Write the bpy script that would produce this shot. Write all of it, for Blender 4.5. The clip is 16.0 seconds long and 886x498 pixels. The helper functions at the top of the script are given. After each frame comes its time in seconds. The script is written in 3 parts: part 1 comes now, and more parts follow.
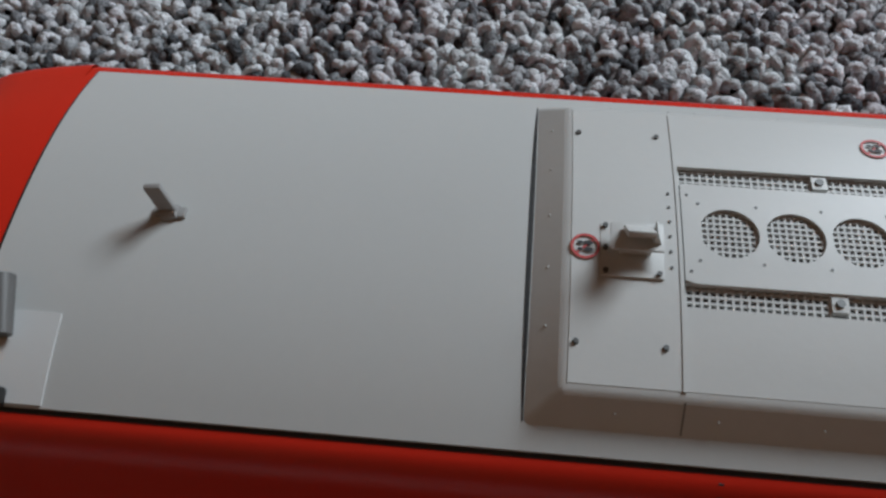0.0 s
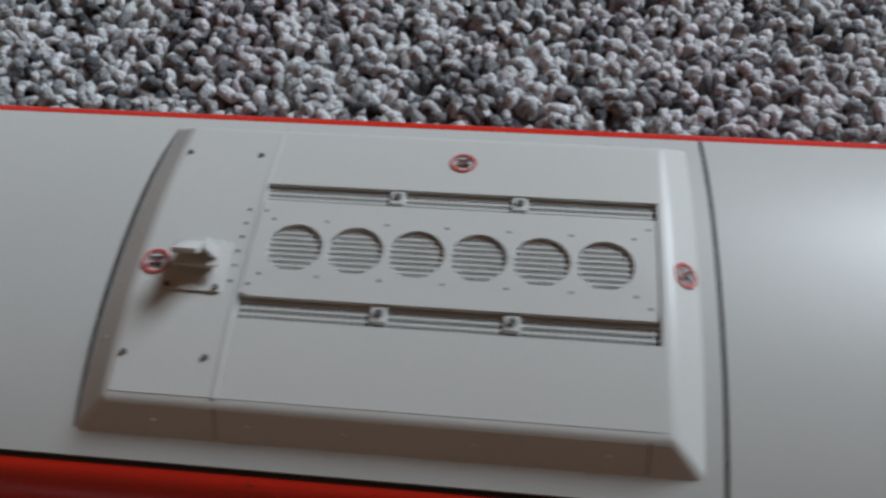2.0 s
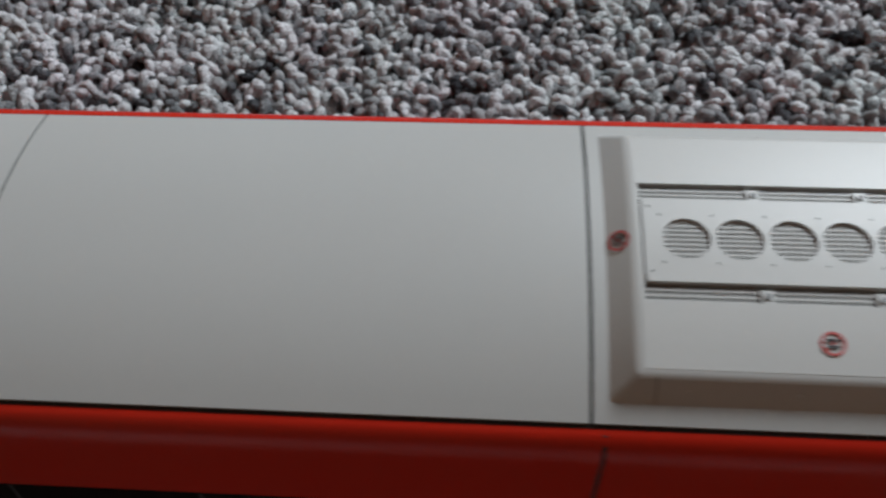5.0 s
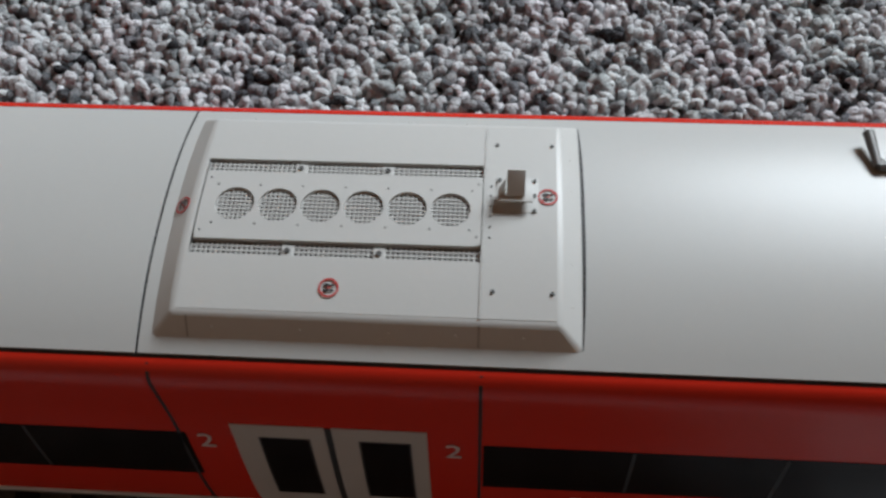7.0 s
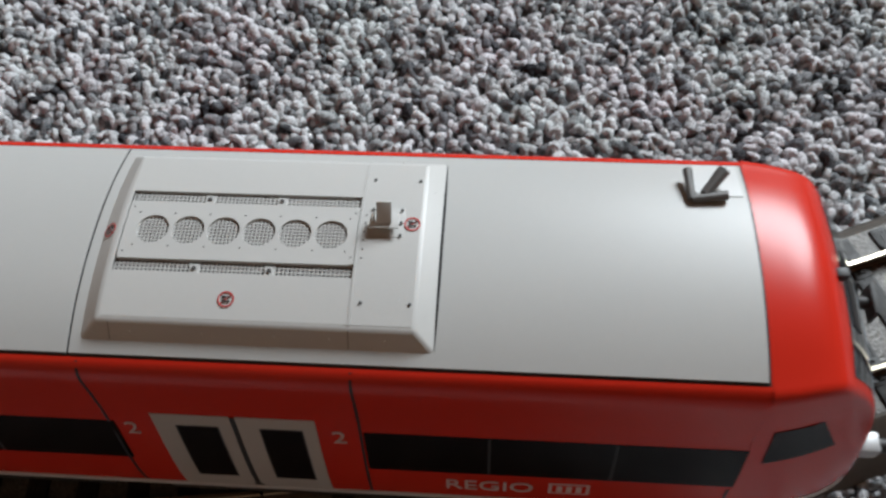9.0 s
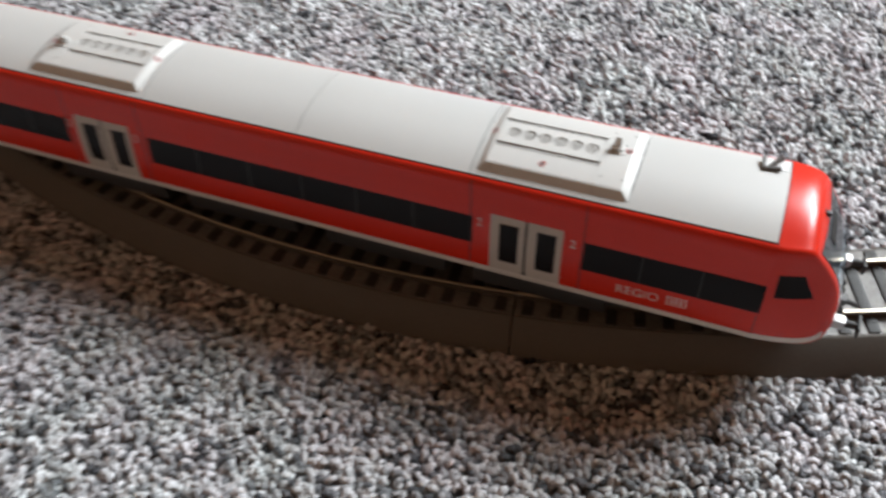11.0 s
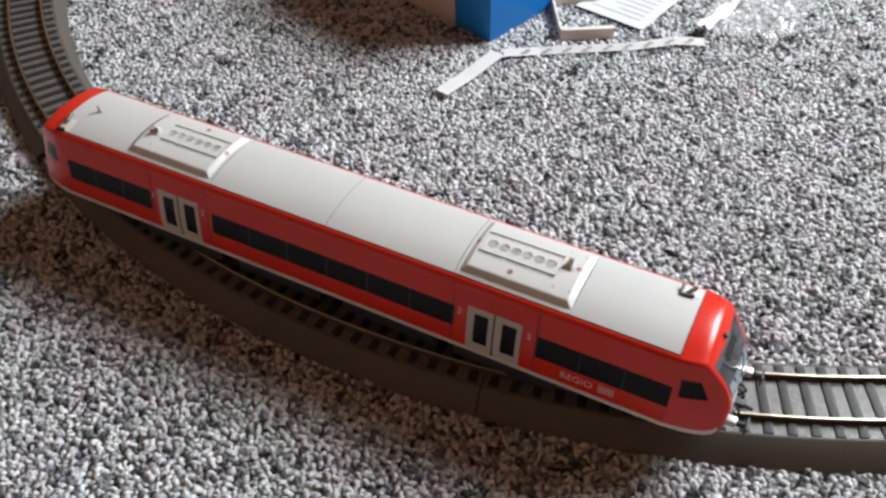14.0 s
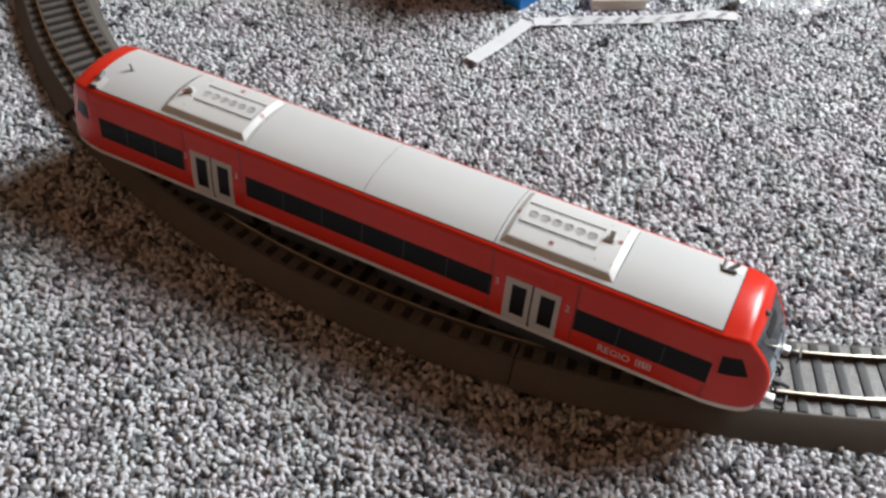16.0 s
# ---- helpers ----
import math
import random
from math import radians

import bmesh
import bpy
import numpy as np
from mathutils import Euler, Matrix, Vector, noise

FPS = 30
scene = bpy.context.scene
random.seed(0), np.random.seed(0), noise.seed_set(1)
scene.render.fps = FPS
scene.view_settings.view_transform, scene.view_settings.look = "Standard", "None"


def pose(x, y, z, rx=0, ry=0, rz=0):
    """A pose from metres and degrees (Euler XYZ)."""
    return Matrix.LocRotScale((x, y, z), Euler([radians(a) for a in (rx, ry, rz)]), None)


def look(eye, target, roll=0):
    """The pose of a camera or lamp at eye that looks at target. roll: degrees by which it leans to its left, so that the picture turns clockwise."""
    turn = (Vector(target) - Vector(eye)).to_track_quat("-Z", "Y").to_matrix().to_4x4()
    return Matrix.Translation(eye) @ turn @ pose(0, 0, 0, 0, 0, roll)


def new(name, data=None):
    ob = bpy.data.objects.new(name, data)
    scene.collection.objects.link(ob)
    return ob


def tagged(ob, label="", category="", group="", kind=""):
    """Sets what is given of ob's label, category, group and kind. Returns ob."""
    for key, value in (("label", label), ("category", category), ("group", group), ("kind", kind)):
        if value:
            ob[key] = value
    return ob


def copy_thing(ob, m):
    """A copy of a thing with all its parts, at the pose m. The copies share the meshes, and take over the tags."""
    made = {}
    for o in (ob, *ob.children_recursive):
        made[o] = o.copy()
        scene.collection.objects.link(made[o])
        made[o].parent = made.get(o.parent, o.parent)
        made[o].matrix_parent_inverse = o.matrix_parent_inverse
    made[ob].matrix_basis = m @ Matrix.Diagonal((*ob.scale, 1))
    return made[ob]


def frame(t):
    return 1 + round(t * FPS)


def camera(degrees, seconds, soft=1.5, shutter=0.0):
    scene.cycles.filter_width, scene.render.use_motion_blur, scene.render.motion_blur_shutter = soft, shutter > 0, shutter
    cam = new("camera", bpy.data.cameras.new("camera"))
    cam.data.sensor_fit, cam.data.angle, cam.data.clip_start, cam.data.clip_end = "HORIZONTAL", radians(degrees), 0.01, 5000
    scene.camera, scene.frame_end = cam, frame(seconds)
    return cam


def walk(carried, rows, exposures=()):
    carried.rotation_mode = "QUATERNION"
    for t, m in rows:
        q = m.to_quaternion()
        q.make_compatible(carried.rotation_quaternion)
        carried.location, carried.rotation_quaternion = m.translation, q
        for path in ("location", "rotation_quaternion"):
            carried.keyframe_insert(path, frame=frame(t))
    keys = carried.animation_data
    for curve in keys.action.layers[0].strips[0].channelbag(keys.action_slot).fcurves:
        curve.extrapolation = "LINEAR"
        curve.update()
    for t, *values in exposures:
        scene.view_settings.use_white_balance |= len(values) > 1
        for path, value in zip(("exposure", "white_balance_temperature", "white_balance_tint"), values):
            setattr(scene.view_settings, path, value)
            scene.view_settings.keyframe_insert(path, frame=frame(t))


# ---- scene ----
cam = camera(53.76, 16.0, soft=2.6, shutter=0.5)
PATH = [
    (0, (-0.09232, -0.03298, 0.10084), (-0.09891, 0.02194, 0.01753), -1.54),
    (0.5, (-0.09125, -0.03080, 0.10036), (-0.09774, 0.02308, 0.01637), -1.84),
    (1, (-0.08722, -0.03129, 0.10263), (-0.09551, 0.02247, 0.01872), -3.71),
    (1.5, (-0.07432, -0.03074, 0.10457), (-0.08309, 0.02282, 0.02058), -4.51),
    (2, (-0.06230, -0.03110, 0.10291), (-0.07222, 0.02372, 0.01987), -5.20),
    (2.5, (-0.04767, -0.02828, 0.10541), (-0.05815, 0.02538, 0.02168), -5.77),
    (3, (-0.03221, -0.03672, 0.11086), (-0.04168, 0.01614, 0.02650), -5.16),
    (3.5, (-0.00935, -0.03960, 0.11080), (-0.01724, 0.01343, 0.02639), -4.20),
    (4, (0.01135, -0.03311, 0.10736), (0.00467, 0.02211, 0.02426), -3.27),
    (4.5, (0.02802, -0.03401, 0.10832), (0.02330, 0.01966, 0.02407), -2.12),
    (5, (0.04263, -0.03741, 0.11347), (0.03650, 0.01466, 0.02832), -4.03),
    (7.5, (0.08536, -0.04625, 0.12325), (0.07973, 0.00514, 0.03765), -3.39),
    (8, (0.08637, -0.04726, 0.12360), (0.08166, 0.00449, 0.03816), -2.80),
    (10.5, (0.11197, -0.11479, 0.18609), (0.09345, -0.05792, 0.10595), -5.85),
    (11, (0.10930, -0.16315, 0.20604), (0.08183, -0.10332, 0.13077), -4.81),
    (11.5, (0.11502, -0.18184, 0.23036), (0.08068, -0.12221, 0.15780), -5.03),
    (12, (0.12603, -0.19124, 0.25124), (0.09071, -0.13080, 0.17983), -3.67),
    (12.5, (0.13034, -0.18787, 0.25303), (0.09455, -0.12702, 0.18220), -4.21),
    (13, (0.13459, -0.18392, 0.25758), (0.09979, -0.12213, 0.18707), -3.67),
    (13.5, (0.14569, -0.18371, 0.26053), (0.11161, -0.12206, 0.18955), -3.19),
    (14, (0.14053, -0.18684, 0.26002), (0.10686, -0.12522, 0.18882), -1.73),
    (14.5, (0.13676, -0.18776, 0.25629), (0.10219, -0.12672, 0.18503), -0.98),
    (15, (0.13919, -0.18947, 0.25446), (0.10419, -0.12939, 0.18259), -0.74),
    (15.5, (0.13750, -0.19374, 0.25539), (0.10151, -0.13342, 0.18422), -1.30),
    (16, (0.12783, -0.19225, 0.25825), (0.09553, -0.13268, 0.18472), -0.06),
]
EXPOSURES = [(0.0, 0.05, 6020, 7), (3.5, 0.05, 6080, 7), (4.0, 0.07, 6150, 7), (4.5, -0.18, 6220, 8), (5.0, -0.06, 6250, 8), (7.5, 0.2, 6250, 8), (8.0, 0.18, 6250, 8), (10.5, 0.95, 6450, 9), (11.5, 1.08, 6500, 10), (13.0, 1.08, 6500, 10), (14.0, 1.0, 6480, 10), (16.0, 0.97, 6450, 10)]
walk(cam, [(t, look(eye, target, roll)) for t, eye, target, roll in PATH], EXPOSURES)

# ---- light: daylight through one tall window in the wall behind the railcar ----
SUN_AZ = radians(39)      # from +y towards +x
world = bpy.data.worlds.new("sky")
scene.world = world
world.use_nodes = True
wn = world.node_tree.nodes
sky = wn.new("ShaderNodeTexSky")
sky.sky_type, sky.sun_disc = "NISHITA", False
sky.sun_elevation, sky.sun_rotation = radians(42), SUN_AZ
world.node_tree.links.new(sky.outputs[0], wn["Background"].inputs[0])
wn["Background"].inputs[1].default_value = 0.06

lamp_data = bpy.data.lights.new("window_daylight", "AREA")
lamp_data.shape, lamp_data.size, lamp_data.size_y = "RECTANGLE", 0.54, 0.425
lamp_data.energy, lamp_data.color = 16.8, (0.90, 0.96, 1.0)
window_daylight = new("window_daylight", lamp_data)

MM = 0.001


# ---- small builders ----
def part(name, bm, material, parent=None, label="", smooth=False, mats=()):
    me = bpy.data.meshes.new(name)
    bmesh.ops.recalc_face_normals(bm, faces=bm.faces[:])
    bm.to_mesh(me)
    bm.free()
    for m in (material, *mats):
        me.materials.append(m)
    me.shade_smooth()
    me.set_sharp_from_angle(angle=radians(50 if smooth else 28))
    ob = new(name, me)
    if parent is not None:
        ob.parent = parent
    if label:
        ob["label"] = label
    return ob


def share(name, ob, m, parent):
    """Another object on the same mesh, at the pose m under parent."""
    o = new(name, ob.data)
    o.parent = parent
    o.matrix_local = m
    return o


def mm(*v):
    return Vector(v) * MM


def add_box(bm, x0, x1, y0, y1, z0, z1, bevel=0.0):
    vs = [bm.verts.new(mm(x, y, z)) for x in (x0, x1) for y in (y0, y1) for z in (z0, z1)]
    fs = [bm.faces.new([vs[i] for i in q]) for q in ((0, 1, 3, 2), (4, 6, 7, 5), (0, 4, 5, 1), (2, 3, 7, 6), (0, 2, 6, 4), (1, 5, 7, 3))]
    if bevel:
        es = list({e for f in fs for e in f.edges})
        bmesh.ops.bevel(bm, geom=es, offset=bevel * MM, segments=2, affect="EDGES", profile=0.6)
    return bm


def box(*a, **k):
    return add_box(bmesh.new(), *a, **k)


def add_cyl(bm, p, q, r, n=12, r2=None):
    """A capped cylinder or cone from p to q, in millimetres."""
    p, q = Vector(p), Vector(q)
    d = (q - p).normalized()
    a = d.orthogonal().normalized()
    b = d.cross(a)
    r2 = r if r2 is None else r2
    rings = []
    for c, rr in ((p, r), (q, r2)):
        rings.append([bm.verts.new((c + (a * math.cos(t) + b * math.sin(t)) * rr) * MM) for t in (2 * math.pi * i / n for i in range(n))])
    for i in range(n):
        bm.faces.new((rings[0][i], rings[0][(i + 1) % n], rings[1][(i + 1) % n], rings[1][i]))
    bm.faces.new(rings[0][::-1])
    bm.faces.new(rings[1])
    return bm


def add_sheet(bm, fn, us, vs, thick):
    """A curved sheet fn(u, v) -> (point, normal), in millimetres, with its edges folded back by thick."""
    top, low = {}, {}
    for i, u in enumerate(us):
        for j, v in enumerate(vs):
            p, n = fn(u, v)
            top[i, j] = bm.verts.new(p * MM)
            if i in (0, len(us) - 1) or j in (0, len(vs) - 1):
                low[i, j] = bm.verts.new((p - n * thick) * MM)
    I, J = len(us) - 1, len(vs) - 1
    for i in range(I):
        for j in range(J):
            bm.faces.new((top[i, j], top[i + 1, j], top[i + 1, j + 1], top[i, j + 1]))
    rim = [(i, 0) for i in range(I)] + [(I, j) for j in range(J)] + [(i, J) for i in range(I, 0, -1)] + [(0, j) for j in range(J, 0, -1)]
    for a, b in zip(rim, rim[1:] + rim[:1]):
        bm.faces.new((top[b], top[a], low[a], low[b]))
    return bm


def steps(a, b, n):
    return [a + (b - a) * i / n for i in range(n + 1)]


# ---- materials ----
def material(name, color, rough=0.5, metal=0.0, grain=0.0, grain_scale=400.0, tint=0.08, stain_scale=25.0, coat=0.0, bump=0.0, spec=0.5):
    m = bpy.data.materials.new(name)
    m.use_nodes = True
    nt = m.node_tree
    b = nt.nodes["Principled BSDF"]
    b.inputs["Roughness"].default_value, b.inputs["Metallic"].default_value = rough, metal
    b.inputs["Coat Weight"].default_value = coat
    b.inputs["Coat Roughness"].default_value = 0.12
    b.inputs["Specular IOR Level"].default_value = spec
    co = nt.nodes.new("ShaderNodeTexCoord")
    fine, wide = nt.nodes.new("ShaderNodeTexNoise"), nt.nodes.new("ShaderNodeTexNoise")
    fine.inputs["Scale"].default_value, wide.inputs["Scale"].default_value = grain_scale, stain_scale
    fine.inputs["Detail"].default_value, wide.inputs["Detail"].default_value = 3.0, 4.0
    for n in (fine, wide):
        nt.links.new(co.outputs["Object"], n.inputs["Vector"])
    mix = nt.nodes.new("ShaderNodeMix")
    mix.data_type, mix.blend_type = "RGBA", "MULTIPLY"
    ramp = nt.nodes.new("ShaderNodeMapRange")
    ramp.inputs["To Min"].default_value, ramp.inputs["To Max"].default_value = 1 - tint, 1 + tint * 0.6
    add = nt.nodes.new("ShaderNodeMath")
    add.operation = "MULTIPLY_ADD"
    add.inputs[1].default_value = grain
    nt.links.new(fine.outputs["Fac"], add.inputs[0])
    nt.links.new(wide.outputs["Fac"], add.inputs[2])
    nt.links.new(add.outputs[0], ramp.inputs["Value"])
    ramp.inputs["From Min"].default_value, ramp.inputs["From Max"].default_value = 0.25, 0.75 + grain
    mix.inputs["Factor"].default_value = 1.0
    mix.inputs["A"].default_value = (*color, 1)
    nt.links.new(ramp.outputs["Result"], mix.inputs["B"])
    nt.links.new(mix.outputs["Result"], b.inputs["Base Color"])
    if bump:
        bp = nt.nodes.new("ShaderNodeBump")
        bp.inputs["Strength"].default_value, bp.inputs["Distance"].default_value = bump, 0.0003
        nt.links.new(fine.outputs["Fac"], bp.inputs["Height"])
        nt.links.new(bp.outputs["Normal"], b.inputs["Normal"])
    return m


M_RED = material("red_plastic", (0.58, 0.024, 0.011), 0.27, tint=0.06, grain=0.2, grain_scale=900, spec=0.32)
M_ROOF = material("light_grey_paint", (0.505, 0.505, 0.49), 0.40, tint=0.05, grain=0.25, grain_scale=1500, bump=0.02)
M_UNIT = material("pale_grey_plastic", (0.56, 0.555, 0.535), 0.42, tint=0.05, grain=0.25, grain_scale=1500, bump=0.03)
M_GRILLE = material("pale_grille_plastic", (0.55, 0.54, 0.52), 0.5, tint=0.08)
# shade inside the roof unit's recesses put into the colour; also its skirt joints
M_SHADE = material("recess_shade_plastic", (0.24, 0.235, 0.22), 0.7, tint=0.2, grain=0.4)
M_BLACK = material("black_gasket", (0.012, 0.011, 0.011), 0.5)
M_GLASS = material("tinted_window_plastic", (0.009, 0.007, 0.007), 0.22, tint=0.2, spec=0.10)
M_SCREEN = material("windscreen_plastic", (0.030, 0.035, 0.042), 0.05, tint=0.2, spec=1.0, coat=0.6)
# pale blue-grey of the reflection in the lower windscreen, as a base colour
M_REFLECTION = material("pale_screen_reflection", (0.24, 0.29, 0.34), 0.10, tint=0.25, stain_scale=120, coat=0.5)
M_PLATE = material("white_plate_plastic", (0.64, 0.64, 0.63), 0.35, tint=0.05)
M_AERIAL = material("grey_aerial_plastic", (0.30, 0.29, 0.28), 0.5, tint=0.1)
M_DOOR = material("white_door_paint", (0.46, 0.435, 0.40), 0.4, tint=0.08, grain=0.2)
M_STRIPE = material("pale_sill_paint", (0.62, 0.60, 0.565), 0.45, tint=0.12, grain=0.3)
M_DARK = material("dark_grey_plastic", (0.022, 0.021, 0.020), 0.55, tint=0.2, grain=0.3)
M_SILVER = material("silvered_plastic", (0.40, 0.40, 0.40), 0.42, metal=0.45, tint=0.1)
M_LENS = material("clear_lamp_plastic", (0.75, 0.77, 0.78), 0.08, tint=0.05, coat=0.4)
M_WHITE = material("white_print", (0.62, 0.50, 0.48), 0.5)
M_STICKER = material("red_print", (0.50, 0.06, 0.055), 0.5)
M_INK = material("black_print", (0.015, 0.013, 0.013), 0.6)
M_SCREW = material("screw_grey", (0.10, 0.098, 0.095), 0.45, metal=0.3)
M_HORN = material("dark_horn_metal", (0.14, 0.135, 0.13), 0.45, metal=0.3, tint=0.15)
M_BED = material("brown_grey_roadbed", (0.098, 0.086, 0.074), 0.72, spec=0.2, tint=0.22, grain=0.9, grain_scale=1300, stain_scale=40, bump=0.2)
M_BALLAST = material("glittering_ballast_grain", (0.15, 0.14, 0.128), 0.42, metal=0.12, tint=0.9, grain=1.6, grain_scale=1500, stain_scale=300, bump=1.0)
M_TIE = material("dark_sleeper_plastic", (0.026, 0.024, 0.022), 0.52, spec=0.38, tint=0.35, grain=0.8, grain_scale=900, bump=0.3)
M_RAIL = material("nickel_silver_rail", (0.46, 0.41, 0.32), 0.32, metal=1.0, tint=0.2, grain=0.4)
M_WEB = material("browned_rail_web", (0.075, 0.060, 0.047), 0.5, metal=0.4, tint=0.3, grain=0.5)
M_BLUE = material("blue_printed_card", (0.006, 0.165, 0.50), 0.38, tint=0.08, grain=0.3, coat=0.1)
M_CARD = material("beige_printed_card", (0.50, 0.42, 0.36), 0.55, tint=0.15, grain=0.3)
M_PAPER = material("white_paper", (0.60, 0.60, 0.597), 0.6, tint=0.05, grain=0.2)
M_PRINTGREY = material("grey_print", (0.30, 0.30, 0.32), 0.6)
M_IVORY = material("ivory_plastic", (0.70, 0.64, 0.56), 0.4, tint=0.06)
M_WALL = material("warm_wall_paint", (0.50, 0.30, 0.175), 0.8, tint=0.1, stain_scale=3, grain_scale=60, grain=0.3)
M_CEIL = material("ceiling_paint", (0.54, 0.38, 0.26), 0.85, tint=0.06, stain_scale=3, grain_scale=60)
M_FRAME = material("window_frame_paint", (0.75, 0.75, 0.74), 0.4)

M_FILM = bpy.data.materials.new("clear_film")
M_FILM.use_nodes = True
_b = M_FILM.node_tree.nodes["Principled BSDF"]
_b.inputs["Base Color"].default_value = (0.9, 0.92, 0.93, 1)
_b.inputs["Roughness"].default_value, _b.inputs["Alpha"].default_value = 0.12, 0.22
_b.inputs["Specular IOR Level"].default_value = 0.9


def carpet_material():
    """Salt-and-pepper yarn: each loop has its own grey, some of them bluish or brownish, with fibres on it."""
    m = bpy.data.materials.new("carpet_yarn")
    m.use_nodes = True
    nt = m.node_tree
    b = nt.nodes["Principled BSDF"]
    b.inputs["Roughness"].default_value = 0.95
    b.inputs["Specular IOR Level"].default_value = 0.05
    geo, co = nt.nodes.new("ShaderNodeNewGeometry"), nt.nodes.new("ShaderNodeTexCoord")
    clump = nt.nodes.new("ShaderNodeTexNoise")
    clump.inputs["Scale"].default_value, clump.inputs["Detail"].default_value = 85.0, 3.0
    fibre = nt.nodes.new("ShaderNodeTexNoise")
    fibre.inputs["Scale"].default_value, fibre.inputs["Detail"].default_value = 2000.0, 3.0
    for n in (clump, fibre):
        nt.links.new(co.outputs["Object"], n.inputs["Vector"])
    s1 = nt.nodes.new("ShaderNodeMath")
    s1.operation = "MULTIPLY_ADD"
    s1.inputs[1].default_value, s1.inputs[2].default_value = 1.05, -0.63
    nt.links.new(clump.outputs["Fac"], s1.inputs[0])
    s2 = nt.nodes.new("ShaderNodeMath")
    s2.operation = "MULTIPLY_ADD"
    s2.inputs[1].default_value = 0.55
    nt.links.new(fibre.outputs["Fac"], s2.inputs[0])
    nt.links.new(s1.outputs[0], s2.inputs[2])
    s3 = nt.nodes.new("ShaderNodeMath")
    s3.operation = "MULTIPLY_ADD"
    s3.inputs[1].default_value = 1.04
    nt.links.new(geo.outputs["Random Per Island"], s3.inputs[0])
    nt.links.new(s2.outputs[0], s3.inputs[2])
    ramp = nt.nodes.new("ShaderNodeValToRGB")
    r = ramp.color_ramp
    r.elements[0].position, r.elements[0].color = 0.05, (0.034, 0.034, 0.037, 1)
    r.elements[1].position, r.elements[1].color = 1.10, (0.70, 0.695, 0.71, 1)
    for p, c in ((0.25, (0.150, 0.153, 0.163, 1)), (0.46, (0.325, 0.325, 0.333, 1)), (0.72, (0.56, 0.555, 0.563, 1))):
        e = r.elements.new(p)
        e.color = c
    nt.links.new(s3.outputs[0], ramp.inputs["Fac"])
    patch = nt.nodes.new("ShaderNodeTexNoise")
    patch.inputs["Scale"].default_value, patch.inputs["Detail"].default_value = 38.0, 2.0
    nt.links.new(co.outputs["Object"], patch.inputs["Vector"])
    hue = nt.nodes.new("ShaderNodeValToRGB")
    hue.color_ramp.elements[0].position, hue.color_ramp.elements[0].color = 0.34, (0.955, 1.0, 0.98, 1)
    hue.color_ramp.elements[1].position, hue.color_ramp.elements[1].color = 0.66, (1.0, 0.965, 0.985, 1)
    dye = nt.nodes.new("ShaderNodeMix")
    dye.data_type, dye.blend_type = "RGBA", "MULTIPLY"
    dye.inputs["Factor"].default_value = 1.0
    nt.links.new(patch.outputs["Fac"], hue.inputs["Fac"])
    nt.links.new(ramp.outputs["Color"], dye.inputs["A"])
    nt.links.new(hue.outputs["Color"], dye.inputs["B"])
    nt.links.new(dye.outputs["Result"], b.inputs["Base Color"])
    bp = nt.nodes.new("ShaderNodeBump")
    bp.inputs["Strength"].default_value, bp.inputs["Distance"].default_value = 1.0, 0.0007
    nt.links.new(fibre.outputs["Fac"], bp.inputs["Height"])
    nt.links.new(bp.outputs["Normal"], b.inputs["Normal"])
    return m


M_CARPET = carpet_material()
M_BACKING = material("carpet_backing", (0.27, 0.265, 0.27), 0.95, tint=0.5, grain=0.9, grain_scale=330, stain_scale=120, bump=0.5)

# ---- room shell ----
AX, AY = math.sin(SUN_AZ), math.cos(SUN_AZ)      # horizontal way to the window
WALL_Y = 0.97                                     # distance of the window wall along that way
TURN = Matrix.Rotation(-SUN_AZ, 4, "Z")           # the room stands square to the window


def room_slab(name, x0, x1, y0, y1, z0, z1, mat, label, cat):
    bm = bmesh.new()
    add_box(bm, x0 * 1000, x1 * 1000, y0 * 1000, y1 * 1000, z0 * 1000, z1 * 1000)
    ob = part(name, bm, mat)
    ob.matrix_world = TURN
    return tagged(ob, label, cat, kind="structure")


RX, RY0, RY1, RH = 1.4, -1.15, WALL_Y, 2.1
WX, WZ0, WZ1 = 0.31, 0.54, 1.03
room_slab("floor", -RX - 0.15, RX + 0.15, RY0 - 0.15, RY1 + 0.15, -0.05, -0.0032, M_BACKING, "grey flecked carpet backing under the loop pile", "floor")
room_slab("wall_south", -RX, RX, RY0 - 0.15, RY0, -0.05, RH, M_WALL, "plain warm brown painted wall of the room", "wall")
room_slab("wall_east", RX, RX + 0.15, RY0 - 0.15, RY1 + 0.15, -0.05, RH, M_WALL, "plain warm brown painted wall of the room", "wall")
room_slab("wall_west", -RX - 0.15, -RX, RY0 - 0.15, RY1 + 0.15, -0.05, RH, M_WALL, "plain warm brown painted wall of the room", "wall")
room_slab("ceiling", -RX - 0.15, RX + 0.15, RY0 - 0.15, RY1 + 0.15, RH, RH + 0.1, M_CEIL, "plain matt painted ceiling of the room", "ceiling")
bm = bmesh.new()
for x0, x1, z0, z1 in ((-RX, -WX, -0.05, RH), (WX, RX, -0.05, RH), (-WX, WX, -0.05, WZ0), (-WX, WX, WZ1, RH)):
    add_box(bm, x0 * 1000, x1 * 1000, WALL_Y * 1000, (WALL_Y + 0.15) * 1000, z0 * 1000, z1 * 1000)
wall_north = part("wall_north", bm, M_WALL)
wall_north.matrix_world = TURN
tagged(wall_north, "plain painted wall with one window opening", "wall", kind="structure")
window_1 = tagged(new("window_1"), "white framed window letting in grey daylight", "window", kind="structure")
window_1.matrix_world = TURN
